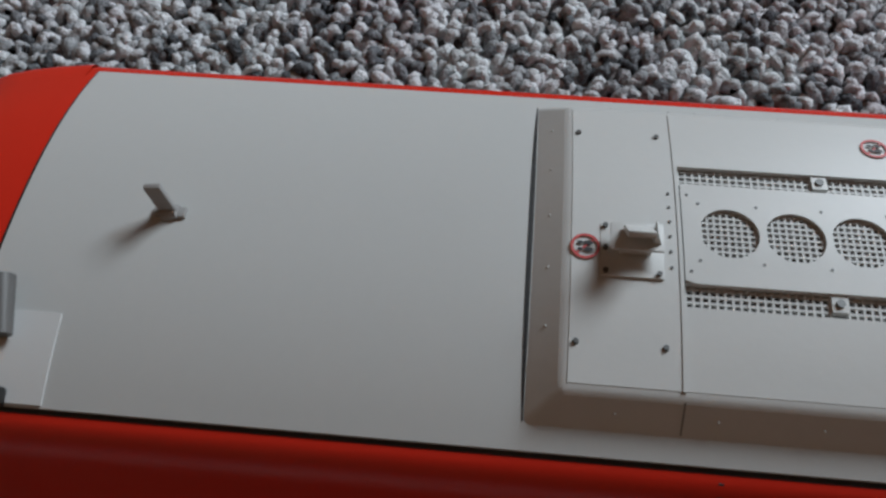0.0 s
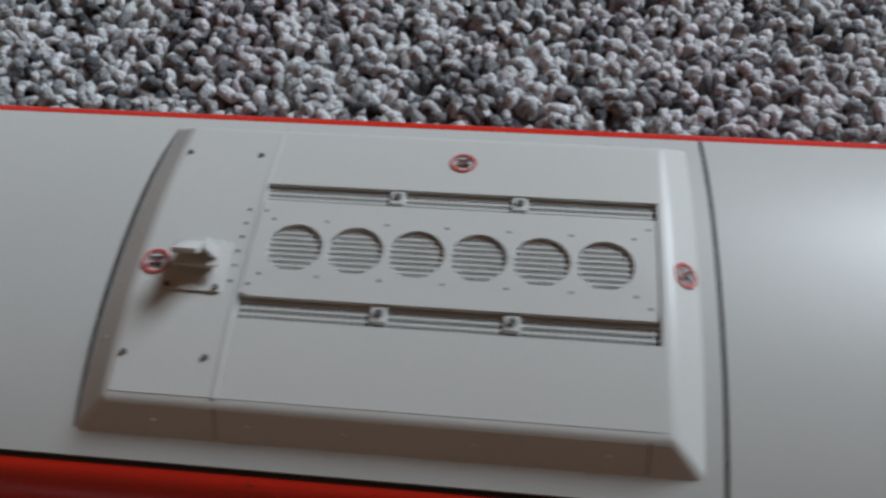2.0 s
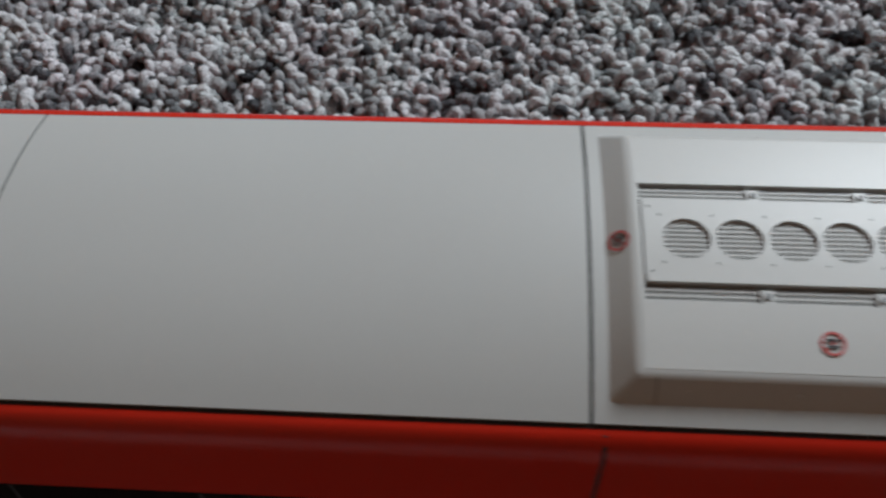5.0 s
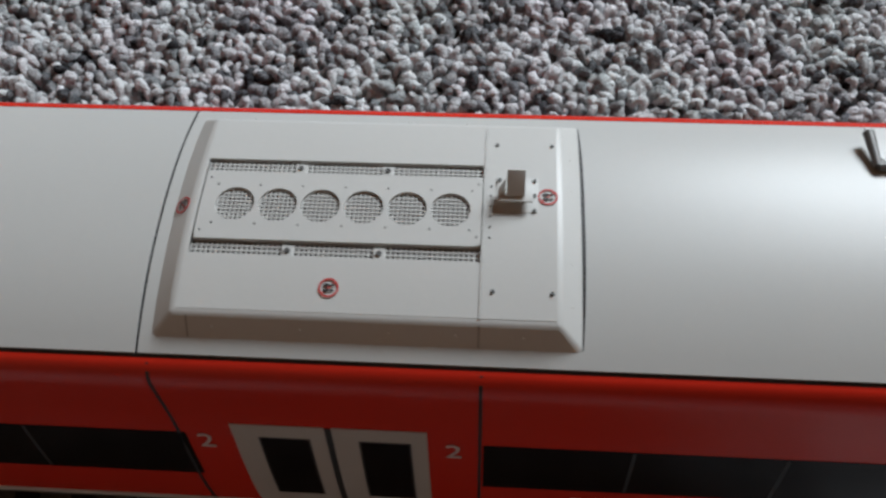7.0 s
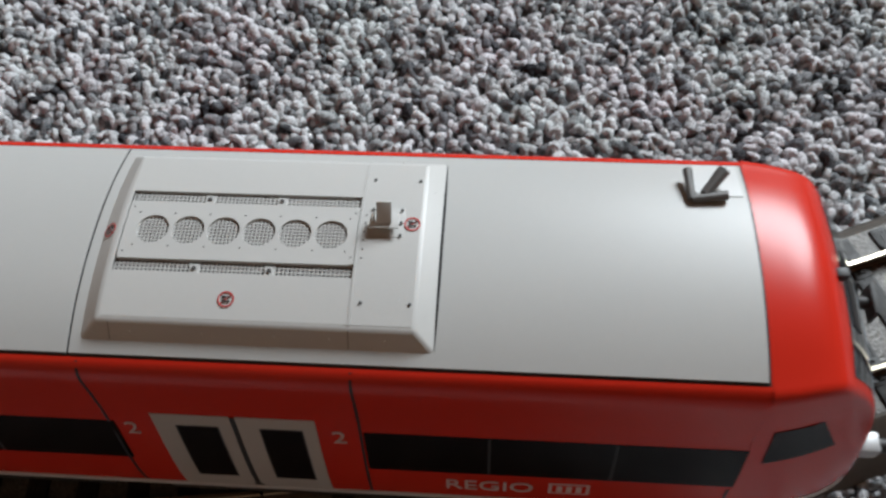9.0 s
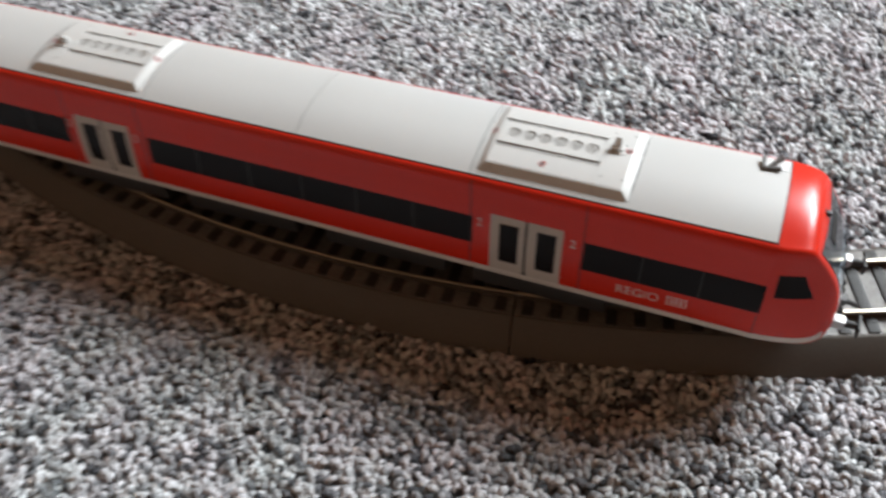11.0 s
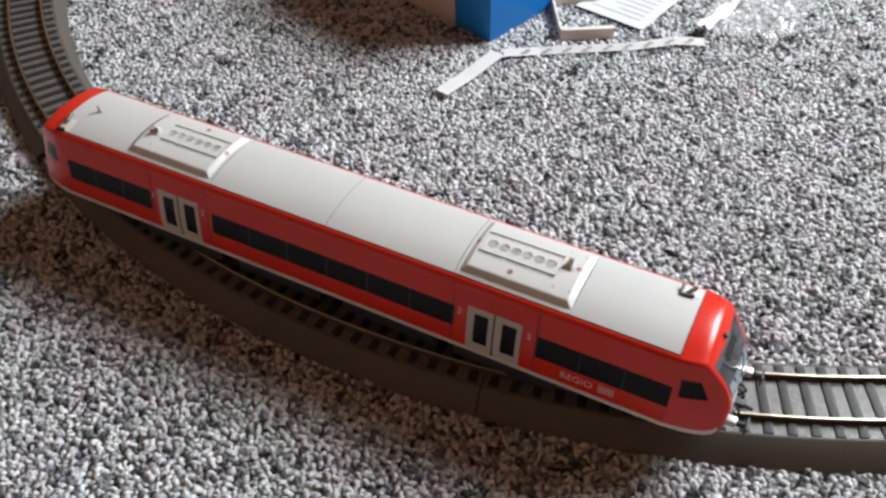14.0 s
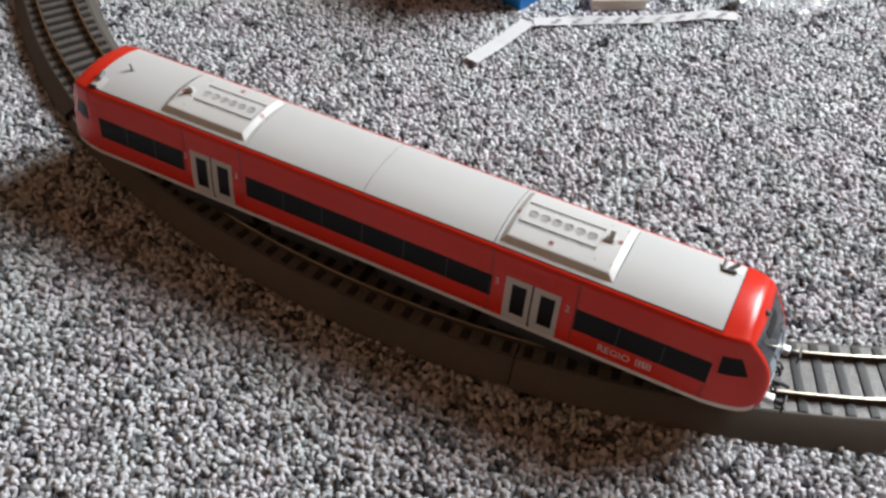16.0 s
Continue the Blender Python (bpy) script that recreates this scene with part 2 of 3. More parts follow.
for x0, x1, z0, z1 in ((-WX, -WX + 0.04, WZ0, WZ1), (WX - 0.04, WX, WZ0, WZ1), (-WX + 0.04, WX - 0.04, WZ0, WZ0 + 0.04), (-WX + 0.04, WX - 0.04, WZ1 - 0.04, WZ1)):
    part("window_frame", box(x0 * 1000, x1 * 1000, (WALL_Y + 0.03) * 1000, (WALL_Y + 0.09) * 1000, z0 * 1000, z1 * 1000, bevel=4), M_FRAME, window_1)
window_daylight.matrix_world = TURN @ look((0, WALL_Y + 0.02, (WZ0 + WZ1) / 2), (0, 0, (WZ0 + WZ1) / 2 - 0.78))

# ---- track: circle of 30 degree sections ----
CX, CY, RT = 2.6, 402.3, 415.4
RAIL_TOP = 12.0


def arc_sweep(bm, profile, r0, a0, a1, n):
    """Sweep a closed (r, z) profile round the circle's centre, angles in degrees from -y towards +x."""
    rings = []
    for i in range(n + 1):
        a = radians(a0 + (a1 - a0) * i / n)
        rings.append([bm.verts.new(mm((r0 + r) * math.sin(a), -(r0 + r) * math.cos(a), z)) for r, z in profile])
    k = len(profile)
    for i in range(n):
        for j in range(k):
            bm.faces.new((rings[i][j], rings[i + 1][j], rings[i + 1][(j + 1) % k], rings[i][(j + 1) % k]))
    bm.faces.new(rings[0])
    bm.faces.new(rings[-1][::-1])
    return bm


def track_section():
    root = new("track_section")
    tagged(root, "curved model railway track on brown-grey plastic roadbed", "railway track", group="track sections")
    A = 30.0
    g = 0.03
    bed = [(-20.2, -0.6), (-19.9, 0.4), (-15.7, 8.6), (-15.1, 9.0), (15.1, 9.0), (15.7, 8.6), (21.5, 0.4), (21.8, -0.6)]
    part("roadbed", arc_sweep(bmesh.new(), bed, RT, g, A - g, 36), M_BED, root, "brown-grey ribbed plastic ballast bed")
    head = [(-0.3, 12.0), (-0.42, 11.86), (-0.42, 11.4), (-0.25, 11.15), (0.25, 11.15), (0.42, 11.4), (0.42, 11.86), (0.3, 12.0)]
    web = [(-0.2, 11.2), (-0.2, 10.2), (-0.7, 9.95), (-0.7, 9.5), (0.7, 9.5), (0.7, 9.95), (0.2, 10.2), (0.2, 11.2)]
    for s in (-8.7, 8.7):
        rail = part("rail", arc_sweep(bmesh.new(), head, RT + s, g, A - g, 36), M_RAIL, root, "nickel silver rail with browned sides")
        part("rail_web", arc_sweep(bmesh.new(), web, RT + s, g, A - g, 36), M_WEB, rail, "browned rail web and foot")
    top = [(-14.6, 8.8), (-14.6, 9.1), (-14.0, 9.16), (14.0, 9.16), (14.6, 9.1), (14.6, 8.8)]
    part("ballast", arc_sweep(bmesh.new(), top, RT, g, A - g, 36), M_BALLAST, root, "grey glittering ballast between the sleepers")
    n = 29
    bm = bmesh.new()
    add_box(bm, -1.6, 1.6, -14.2, 14.2, 8.6, 9.62, bevel=0.18)
    for o in (-0.95, -0.3, 0.4, 1.0):
        add_box(bm, o - 0.09, o + 0.09, -13.6, 13.6, 9.55, 9.71)
    for s in (-8.7, 8.7):
        add_box(bm, -1.35, 1.35, s - 2.3, s + 2.3, 9.4, 9.8, bevel=0.1)
    tie = part("sleeper", bm, M_TIE, root)
    bm = bmesh.new()
    for s in (-8.7, 8.7):
        for d in (-1.15, 1.15):
            add_box(bm, -0.5, 0.5, s + d - 0.35, s + d + 0.35, 9.5, 10.15, bevel=0.1)
    chair = part("rail_chair", bm, M_TIE, tie)
    for i in range(n):
        a = A * (i + 0.5) / n
        m = Matrix.Rotation(radians(a), 4, "Z") @ Matrix.Translation(mm(0, -RT, 0))
        if i == 0:
            tie.matrix_local = m
        else:
            o = share("sleeper", tie, m, root)
            share("rail_chair", chair, Matrix.Identity(4), o)
    return root


JOINT = 8.3
first_section = track_section()
first_section.matrix_world = Matrix.Translation(mm(CX, CY, 0)) @ Matrix.Rotation(radians(JOINT), 4, "Z")
for k in (-1, -2, -3):
    copy_thing(first_section, Matrix.Translation(mm(CX, CY, 0)) @ Matrix.Rotation(radians(JOINT + 30 * k), 4, "Z"))

# ---- railcar ----
ROOF_EDGE, ROOF_TOP, ROOF_HALF = 51.0, 53.4, 14.3
SIDE = [(20.2, 18.85), (20.7, 19.15), (22.0, 19.32), (24.0, 19.38), (27.0, 19.2), (30.7, 18.75), (35.0, 18.05), (39.4, 17.2), (42.0, 16.8), (45.0, 16.5), (48.0, 16.28), (49.2, 16.12), (49.9, 15.84), (50.4, 15.5), (50.75, 15.05), (50.93, 14.7), (51.0, 14.3)]


def side_y(z):
    return float(np.interp(z, [s[0] for s in SIDE], [s[1] for s in SIDE]))


def roof_z(y):
    return ROOF_TOP - (ROOF_TOP - ROOF_EDGE) * (abs(y) / ROOF_HALF) ** 2.2


EDGE = [(126.0, 51.0), (128.8, 50.99), (131.0, 50.94), (132.6, 50.8), (133.8, 50.42), (134.7, 49.7), (135.8, 48.2), (137.6, 45.7), (139.3, 43.0), (140.8, 40.4), (142.2, 37.2), (143.2, 34.3), (143.9, 31.0), (144.2, 27.5), (144.0, 24.0), (143.4, 21.6), (142.6, 20.2)]
INSET = [(126.0, 0.0), (128.0, 0.3), (130.0, 0.8), (132.0, 1.4), (134.0, 2.2), (136.0, 3.1), (138.0, 4.2), (140.0, 5.6), (141.5, 7.0), (143.0, 8.8), (143.9, 11.0), (144.2, 13.0)]


def edge_x(z):
    """How far forward the nose reaches at a height."""
    return float(np.interp(z, [e[1] for e in EDGE[::-1]], [e[0] for e in EDGE[::-1]]))


def crown(x, y):
    """How much the roof and the nose swell in the middle."""
    c = float(np.interp(x, [126.0, 130.0, 132.9, 135.5, 145.0], [2.4, 2.3, 2.0, 1.1, 0.6]))
    return c * (1 - min(1.0, abs(y) / ROOF_HALF) ** 2.2)


def front_x(y, z):
    """The nose's face: leaning back above, hardly bowed in plan."""
    return edge_x(z - crown(138.5, y))


def taper(x, z=44.0):
    """How the nose narrows in plan, less so towards the sill."""
    inset = float(np.interp(x, [i[0] for i in INSET], [i[1] for i in INSET]))
    return 1 - inset * float(np.interp(z, [20.0, 30.0, 36.0, 44.0], [0.48, 0.66, 0.84, 1.0])) / 18.2


def sill_z(x):
    """The lower edge of the body, which curves up at the nose."""
    return float(np.interp(x, [126, 136, 139, 140.5, 141.8, 142.8, 143.5, 144.2], [20.2, 20.2, 20.4, 20.8, 21.6, 22.8, 24.2, 26.4]))


def nose_rings():
    """Cross-sections of the nose from the roof's end forward: flank, rounded shoulder, top, and back down."""
    rings = []
    for x, z in EDGE[:13] + [(144.15, 29.3)]:
        low = z - 1.6
        sill = min(sill_z(x), low - 0.5)
        half = [(side_y(sill + (low - sill) * f), sill + (low - sill) * f) for f in (0.0, 0.03, 0.08, 0.2, 0.4, 0.6, 0.8, 0.94, 1.0)]
        w = half[-1][0]
        half += [(w - 1.5 * (1 - math.cos(a)), low + 1.6 * math.sin(a)) for a in (0.4, 0.8, 1.2, 1.57)]
        half += [((w - 1.5) * u, z + crown(x, (w - 1.5) * u)) for u in (0.93, 0.8, 0.62, 0.42, 0.21)]
        half = [(y * taper(x, h), h) for y, h in half]
        rings.append([(x, -y, h) for y, h in half] + [(x, 0.0, z + crown(x, 0.0))] + [(x, y, h) for y, h in half[::-1]])
    return rings


def body_profile():
    pts = [(-y, z) for z, y in SIDE]
    n = 16
    pts += [(-ROOF_HALF + 2 * ROOF_HALF * i / n, roof_z(-ROOF_HALF + 2 * ROOF_HALF * i / n)) for i in range(1, n)]
    pts += [(y, z) for z, y in SIDE[::-1]]
    return pts


def railcar_shell():
    bm = bmesh.new()
    prof = body_profile()
    n = len(prof)
    rings = [[bm.verts.new(mm(x, y, z)) for y, z in prof] for x in steps(-126, 126, 12)]
    for a, b in zip(rings, rings[1:]):
        for j in range(n):
            bm.faces.new((a[j], b[j], b[(j + 1) % n], a[(j + 1) % n]))
    for s in (1, -1):
        rows = [[bm.verts.new(mm(s * x, s * y, z)) for x, y, z in ring] for ring in nose_rings()]
        for a, b in zip(rows, rows[1:]):
            for j in range(len(a)):
                bm.faces.new((a[j], b[j], b[(j + 1) % len(a)], a[(j + 1) % len(a)]))
        bm.faces.new(rows[-1][::-1])
    bmesh.ops.recalc_face_normals(bm, faces=bm.faces)
    return bm


railcar = tagged(new("model_railcar"), "red model diesel railcar with light grey roof on curved track", "model train")
shell = part("body_shell", railcar_shell(), M_RED, railcar, "glossy red plastic body shell", smooth=True)


def roof_sheet(x0, x1, half, lift, thick, nx=3):
    def fn(x, y):
        return Vector((x, y, roof_z(y) + lift)), Vector((0, 0, 1))
    return add_sheet(bmesh.new(), fn, steps(x0, x1, nx), steps(-half, half, 20), thick)


part("roof_gasket", roof_sheet(-125.3, 125.8, 14.42, 0.06, 0.3), M_BLACK, railcar, "thin black joint round the roof")
for x0, x1 in ((-125.0, -50.15), (-49.85, -0.13), (0.13, 49.85), (50.15, 125.5)):
    part("roof_panel", roof_sheet(x0, x1, 14.12, 0.26, 0.24), M_ROOF, railcar, "satin light grey roof panel", smooth=False)


def side_sheet(bm, x0, x1, z0, z1, proud, side, thick=0.4, dx0=0.0, dx1=0.0):
    """A sheet on the car's side; dx lean the upright edges. side -1: towards -y."""
    def fn(u, z):
        f = (z - z0) / (z1 - z0)
        a, b = x0 + dx0 * f, x1 + dx1 * f
        return Vector((a + (b - a) * u, side * (side_y(z) + proud), z)), Vector((0, side, 0))
    nz = max(1, int((z1 - z0) / (0.6 if x1 - x0 < 1.5 and z1 - z0 > 10 else 2.5)))
    return add_sheet(bm, fn, [0, 1] if x1 - x0 < 30 else steps(0, 1, 4), steps(z0, z1, nz), thick)


HALF = Matrix.Rotation(math.pi, 4, "Z")


def letters(name, text, size, parent, mat, at, side):
    """Raised lettering on the car's side, from the built-in font."""
    cu = bpy.data.curves.new(name, "FONT")
    cu.body, cu.size, cu.extrude = text, size * MM, 0.04 * MM
    tmp = bpy.data.objects.new(name, cu)
    scene.collection.objects.link(tmp)
    me = bpy.data.meshes.new_from_object(tmp.evaluated_get(bpy.context.evaluated_depsgraph_get()))
    bpy.data.objects.remove(tmp)
    me.materials.clear()
    me.materials.append(mat)
    ob = new(name, me)
    ob.parent = parent
    x, z = at
    lean = math.atan((side_y(z) - side_y(z + size * 0.8)) / (size * 0.8))
    y = side * (side_y(z) + 0.09)
    ob.matrix_local = Matrix.Translation(mm(x, y, z)) @ Matrix.Rotation(math.pi if side > 0 else 0, 4, "Z") @ Matrix.Rotation(math.pi / 2 - lean, 4, "X")
    return ob


def car_side(side):
    """All that sits on one long side; the far side is the near one turned half round."""
    def xx(a, b):
        return (a, b) if side < 0 else (-b, -a)

    def sheet(a, b, z0, z1, proud, name, mat, parent, label="", thick=0.4, da=0.0, db=0.0):
        x0, x1 = xx(a, b)
        d0, d1 = (da, db) if side < 0 else (-db, -da)
        return part(name, side_sheet(bmesh.new(), x0, x1, z0, z1, proud, side, thick, d0, d1), mat, parent, label)

    sheet(-126, 126, 20.7, 22.8, 0.1, "sill_stripe", M_STRIPE, railcar, "pale grey stripe along the sill")
    for a, b in ((-122.3, -79.6), (-50.2, 51.7), (81.75, 126.3)):
        w = sheet(a, b, 30.4, 39.1, 0.05, "side_window", M_GLASS, railcar, "long dark tinted window band")
        n = max(2, round((b - a) / 17))
        for i in range(1, n):
            x = a + (b - a) * i / n
            sheet(x - 0.18, x + 0.18, 30.6, 38.9, 0.065, "window_bar", M_BLACK, w)
    for a, b in ((56.6, 76.2), (-76.0, -56.4)):
        mid = (a + b) / 2
        sheet(mid - 0.6, mid + 0.6, 21.6, 41.1, 0.06, "door_gap", M_BLACK, railcar)
        for u, v in ((a, mid - 0.35), (mid + 0.35, b)):
            d = sheet(u, v, 21.5, 41.25, 0.09, "door", M_DOOR, railcar, "white framed door leaf with dark glass")
            sheet(u + 2.8, v - 1.9, 26.6, 38.7, 0.20, "door_glass", M_GLASS, d)
            sheet(u + 2.55, v - 1.65, 26.35, 38.95, 0.14, "door_seal", M_BLACK, d)
    for x in (51.05, 81.4, -52.0, -78.6):
        sheet(x - 0.16, x + 0.16, 22.6, 50.85, 0.05, "panel_joint", M_BLACK, railcar)
    for x in (125.9, -125.6):
        sheet(x - 0.14, x + 0.14, 20.5, 29.5, 0.07, "panel_joint", M_BLACK, railcar)
    for x in (52.7, 77.9, -55.3, -79.3):
        at = x if side < 0 else -x
        letters("class_number", "2", 3.6, railcar, M_WHITE, (at, 36.6), side)
    a, b = xx(91.0, 102.8)
    letters("lettering", "REGIO", 3.9, railcar, M_WHITE, (a if side < 0 else b, 25.8), side)
    e = sheet(104.2, 109.3, 25.7, 28.7, 0.05, "emblem", M_WHITE, railcar, "pale framed emblem")
    sheet(104.6, 108.9, 26.05, 28.35, 0.07, "emblem_field", M_RED, e)
    for x in (105.2, 106.4, 107.6):
        sheet(x, x + 0.7, 26.3, 28.1, 0.09, "emblem_bar", M_WHITE, e)


for s in (-1, 1):
    car_side(s)


def nose_sheet(bm, u0, u1, z0, z1, proud, thick=0.4, ny=12, nz=8):
    """A sheet on the nose's face; u runs across it from -1 to 1."""
    def fn(u, z):
        y = u * (side_y(z) - 1.6)
        x = front_x(y, max(z, 27.6))
        n = Vector((1.0, 0, front_x(y, z - 0.5) - front_x(y, z + 0.5))).normalized()
        return Vector((x, y * taper(x, z), z)) + n * proud, n
    return add_sheet(bm, fn, steps(u0, u1, ny), steps(z0, z1, nz), thick)


def on_side(s, x, z, proud):
    """A point on the nose's flank, s -1 towards -y."""
    return Vector((x, s * (side_y(z) * taper(x, z) + proud), z))


def cab_end(turn):
    """Windscreen, lamps, buffers, coupling and cab windows of one end."""
    def put(name, bm, mat, parent=railcar, label="", smooth=False):
        o = part(name, bm, mat, parent, label, smooth)
        if parent is railcar:
            o.matrix_local = turn
        return o
    put("windscreen", nose_sheet(bmesh.new(), -0.96, 0.96, 31.4, 48.6, 0.15), M_SCREEN, label="large dark glossy windscreen", smooth=True)
    # painted reflection: a pale sheet laid just proud of the windscreen
    put("screen_reflection", nose_sheet(bmesh.new(), -0.9, 0.9, 31.8, 39.0, 0.22), M_REFLECTION, label="pale blue-grey reflection painted on the lower windscreen", smooth=True)
    put("destination_display", nose_sheet(bmesh.new(), -0.42, 0.42, 44.6, 47.4, 0.3), M_BLACK)
    put("camera_housing", box(134.9, 136.3, -0.6, 0.6, 49.6, 50.9, bevel=0.2), M_BLACK)
    for s in (-1, 1):
        put("wiper", add_cyl(bmesh.new(), (front_x(2.0, 31.8) + 0.4, s * 2.0, 31.8), (front_x(5.5, 39.4) + 0.5, s * 5.5, 39.4), 0.2, 6), M_BLACK)
        u0, u1 = (0.36, 0.97) if s > 0 else (-0.97, -0.36)
        lamp = put("headlight", nose_sheet(bmesh.new(), u0, u1, 27.4, 31.2, 0.25, ny=5, nz=4), M_LENS, label="clear headlight cluster", smooth=True)
        for y in (9.0, 12.4):
            x = front_x(y, 29.2)
            y *= taper(x, 29.2)
            part("reflector", add_cyl(bmesh.new(), (x - 0.8, s * y, 29.2), (x + 0.4, s * y, 29.2), 0.9, 16, 1.05), M_SILVER, lamp)
        # buffer: bracket, sleeve and head
        bk = put("buffer", box(142.6, 147.0, s * 10.6 - 1.4, s * 10.6 + 1.4, 23.5, 26.3, bevel=0.5), M_SILVER, label="silvered buffer box with dark head")
        part("buffer_sleeve", add_cyl(bmesh.new(), (147.1, s * 10.6, 24.9), (149.9, s * 10.6, 24.9), 1.0, 14), M_DARK, bk)
        part("buffer_head", box(149.8, 150.5, s * 10.6 - 2.5, s * 10.6 + 2.5, 23.2, 26.6, bevel=0.3), M_DARK, bk)
        band = bmesh.new()

        def skirt(x, z):
            return on_side(s, x, z + sill_z(x) - 20.2, 0.06), Vector((0, s, 0))
        put("sill_stripe", add_sheet(band, skirt, [126.0, 128, 130, 132, 134, 136, 138, 139.5, 141, 142.2], [20.7, 21.7, 22.8], 0.4), M_STRIPE)
    put("coupling", add_cyl(add_box(bmesh.new(), 141, 147.5, -1.2, 1.2, 20.2, 22.4, bevel=0.3), (147, 0, 21.2), (150.5, 0, 20.4), 0.7, 8), M_DARK)
    for y in (-5.6, -3.4, 3.4, 5.6):
        hose = bmesh.new()
        pts = [(142.8, y, 24), (145.4, y * 1.03, 23.6), (146.9, y * 1.06, 21.2), (146.2, y * 1.08, 18.6), (144.2, y * 1.08, 17.4)]
        for a, b in zip(pts, pts[1:]):
            add_cyl(hose, a, b, 0.38, 7)
        put("brake_hose", hose, M_BLACK)
    put("buffer_beam", box(132, 143.0, -9.2, 9.2, 20.0, 27.0, bevel=0.5), M_DARK)
    put("rail_guard", box(138, 140.6, -10.5, 10.5, 14.0, 19.6, bevel=0.4), M_DARK)
    for s in (-1, 1):
        def glass(u, v):
            x0, x1 = 128.4 - 0.3 * v, 137.2 - 3.4 * v
            return on_side(s, x0 + (x1 - x0) * u, 36.0 + 7.0 * v, 0.12), Vector((0, s, 0))
        put("cab_window", add_sheet(bmesh.new(), glass, steps(0, 1, 6), steps(0, 1, 4), 0.4), M_GLASS, label="dark cab side window")


for turn in (Matrix.Identity(4), HALF):
    cab_end(turn)

# underside: frame, tanks, bogies; dark tank blocks are oversized to stand in for deep shade
part("underframe", box(-128, 128, -15.5, 15.5, 17.0, 21.0, bevel=0.4), M_DARK, railcar, "dark plastic underframe")
for x in (-70, -24, 24, 70):
    part("tank_shade_block", box(x - 19, x + 19, -17.6, 17.6, 12.8, 20.4, bevel=0.6), M_DARK, railcar)
for c in (-101.0, 101.0):
    ang = math.atan((c - CX) / (CY + 0.0))
    bg = part("bogie", box(-17, 17, -12.5, 12.5, 14.0, 18.0, bevel=0.5), M_DARK, railcar, "dark bogie with metal wheels")
    bg.matrix_local = Matrix.Translation(mm(c, 0, 0)) @ Matrix.Rotation(ang, 4, "Z")
    for x in (-10.5, 10.5):
        for y in (-7.6, 7.6):
            bm = bmesh.new()
            add_cyl(bm, (x, y - 1.1, 16.8), (x, y + 1.1, 16.8), 4.75, 20)
            add_cyl(bm, (x, y * 0.86 - 0.3, 16.8), (x, y * 0.86 + 0.3, 16.8), 5.3, 20)
            part("wheel", bm, M_SCREW, bg)

# ---- roof units: cooling box with grilles, built for the +x half, turned half round for the other ----
UNIT_TOP, UNIT_EDGE, UNIT_HALF = 54.95, 53.85, 10.9


def unit_z(y):
    return UNIT_TOP - (UNIT_TOP - UNIT_EDGE) * (abs(y) / UNIT_HALF) ** 2


SLOTS = ((-5.45, -3.85), (3.85, 5.45))


def unit_strip(bm, x0, x1, y0, y1, depth=0.9, lift=0.0, ny=4):
    def fn(x, y):
        return Vector((x, y, unit_z(y) + lift)), Vector((0, 0, 1))
    return add_sheet(bm, fn, steps(x0, x1, 1), steps(y0, y1, ny), depth)


def ring(bm, c, r0, r1, z, n=28, h=0.05):
    vs = []
    for i in range(n):
        a = 2 * math.pi * i / n
        vs.append([bm.verts.new(mm(c[0] + r * math.cos(a), c[1] + r * math.sin(a), zz)) for r, zz in ((r0, z), (r1, z), (r1, z - h))])
    for i in range(n):
        a, b = vs[i], vs[(i + 1) % n]
        bm.faces.new((a[0], a[1], b[1], b[0]))
        bm.faces.new((a[1], a[2], b[2], b[1]))
    return bm


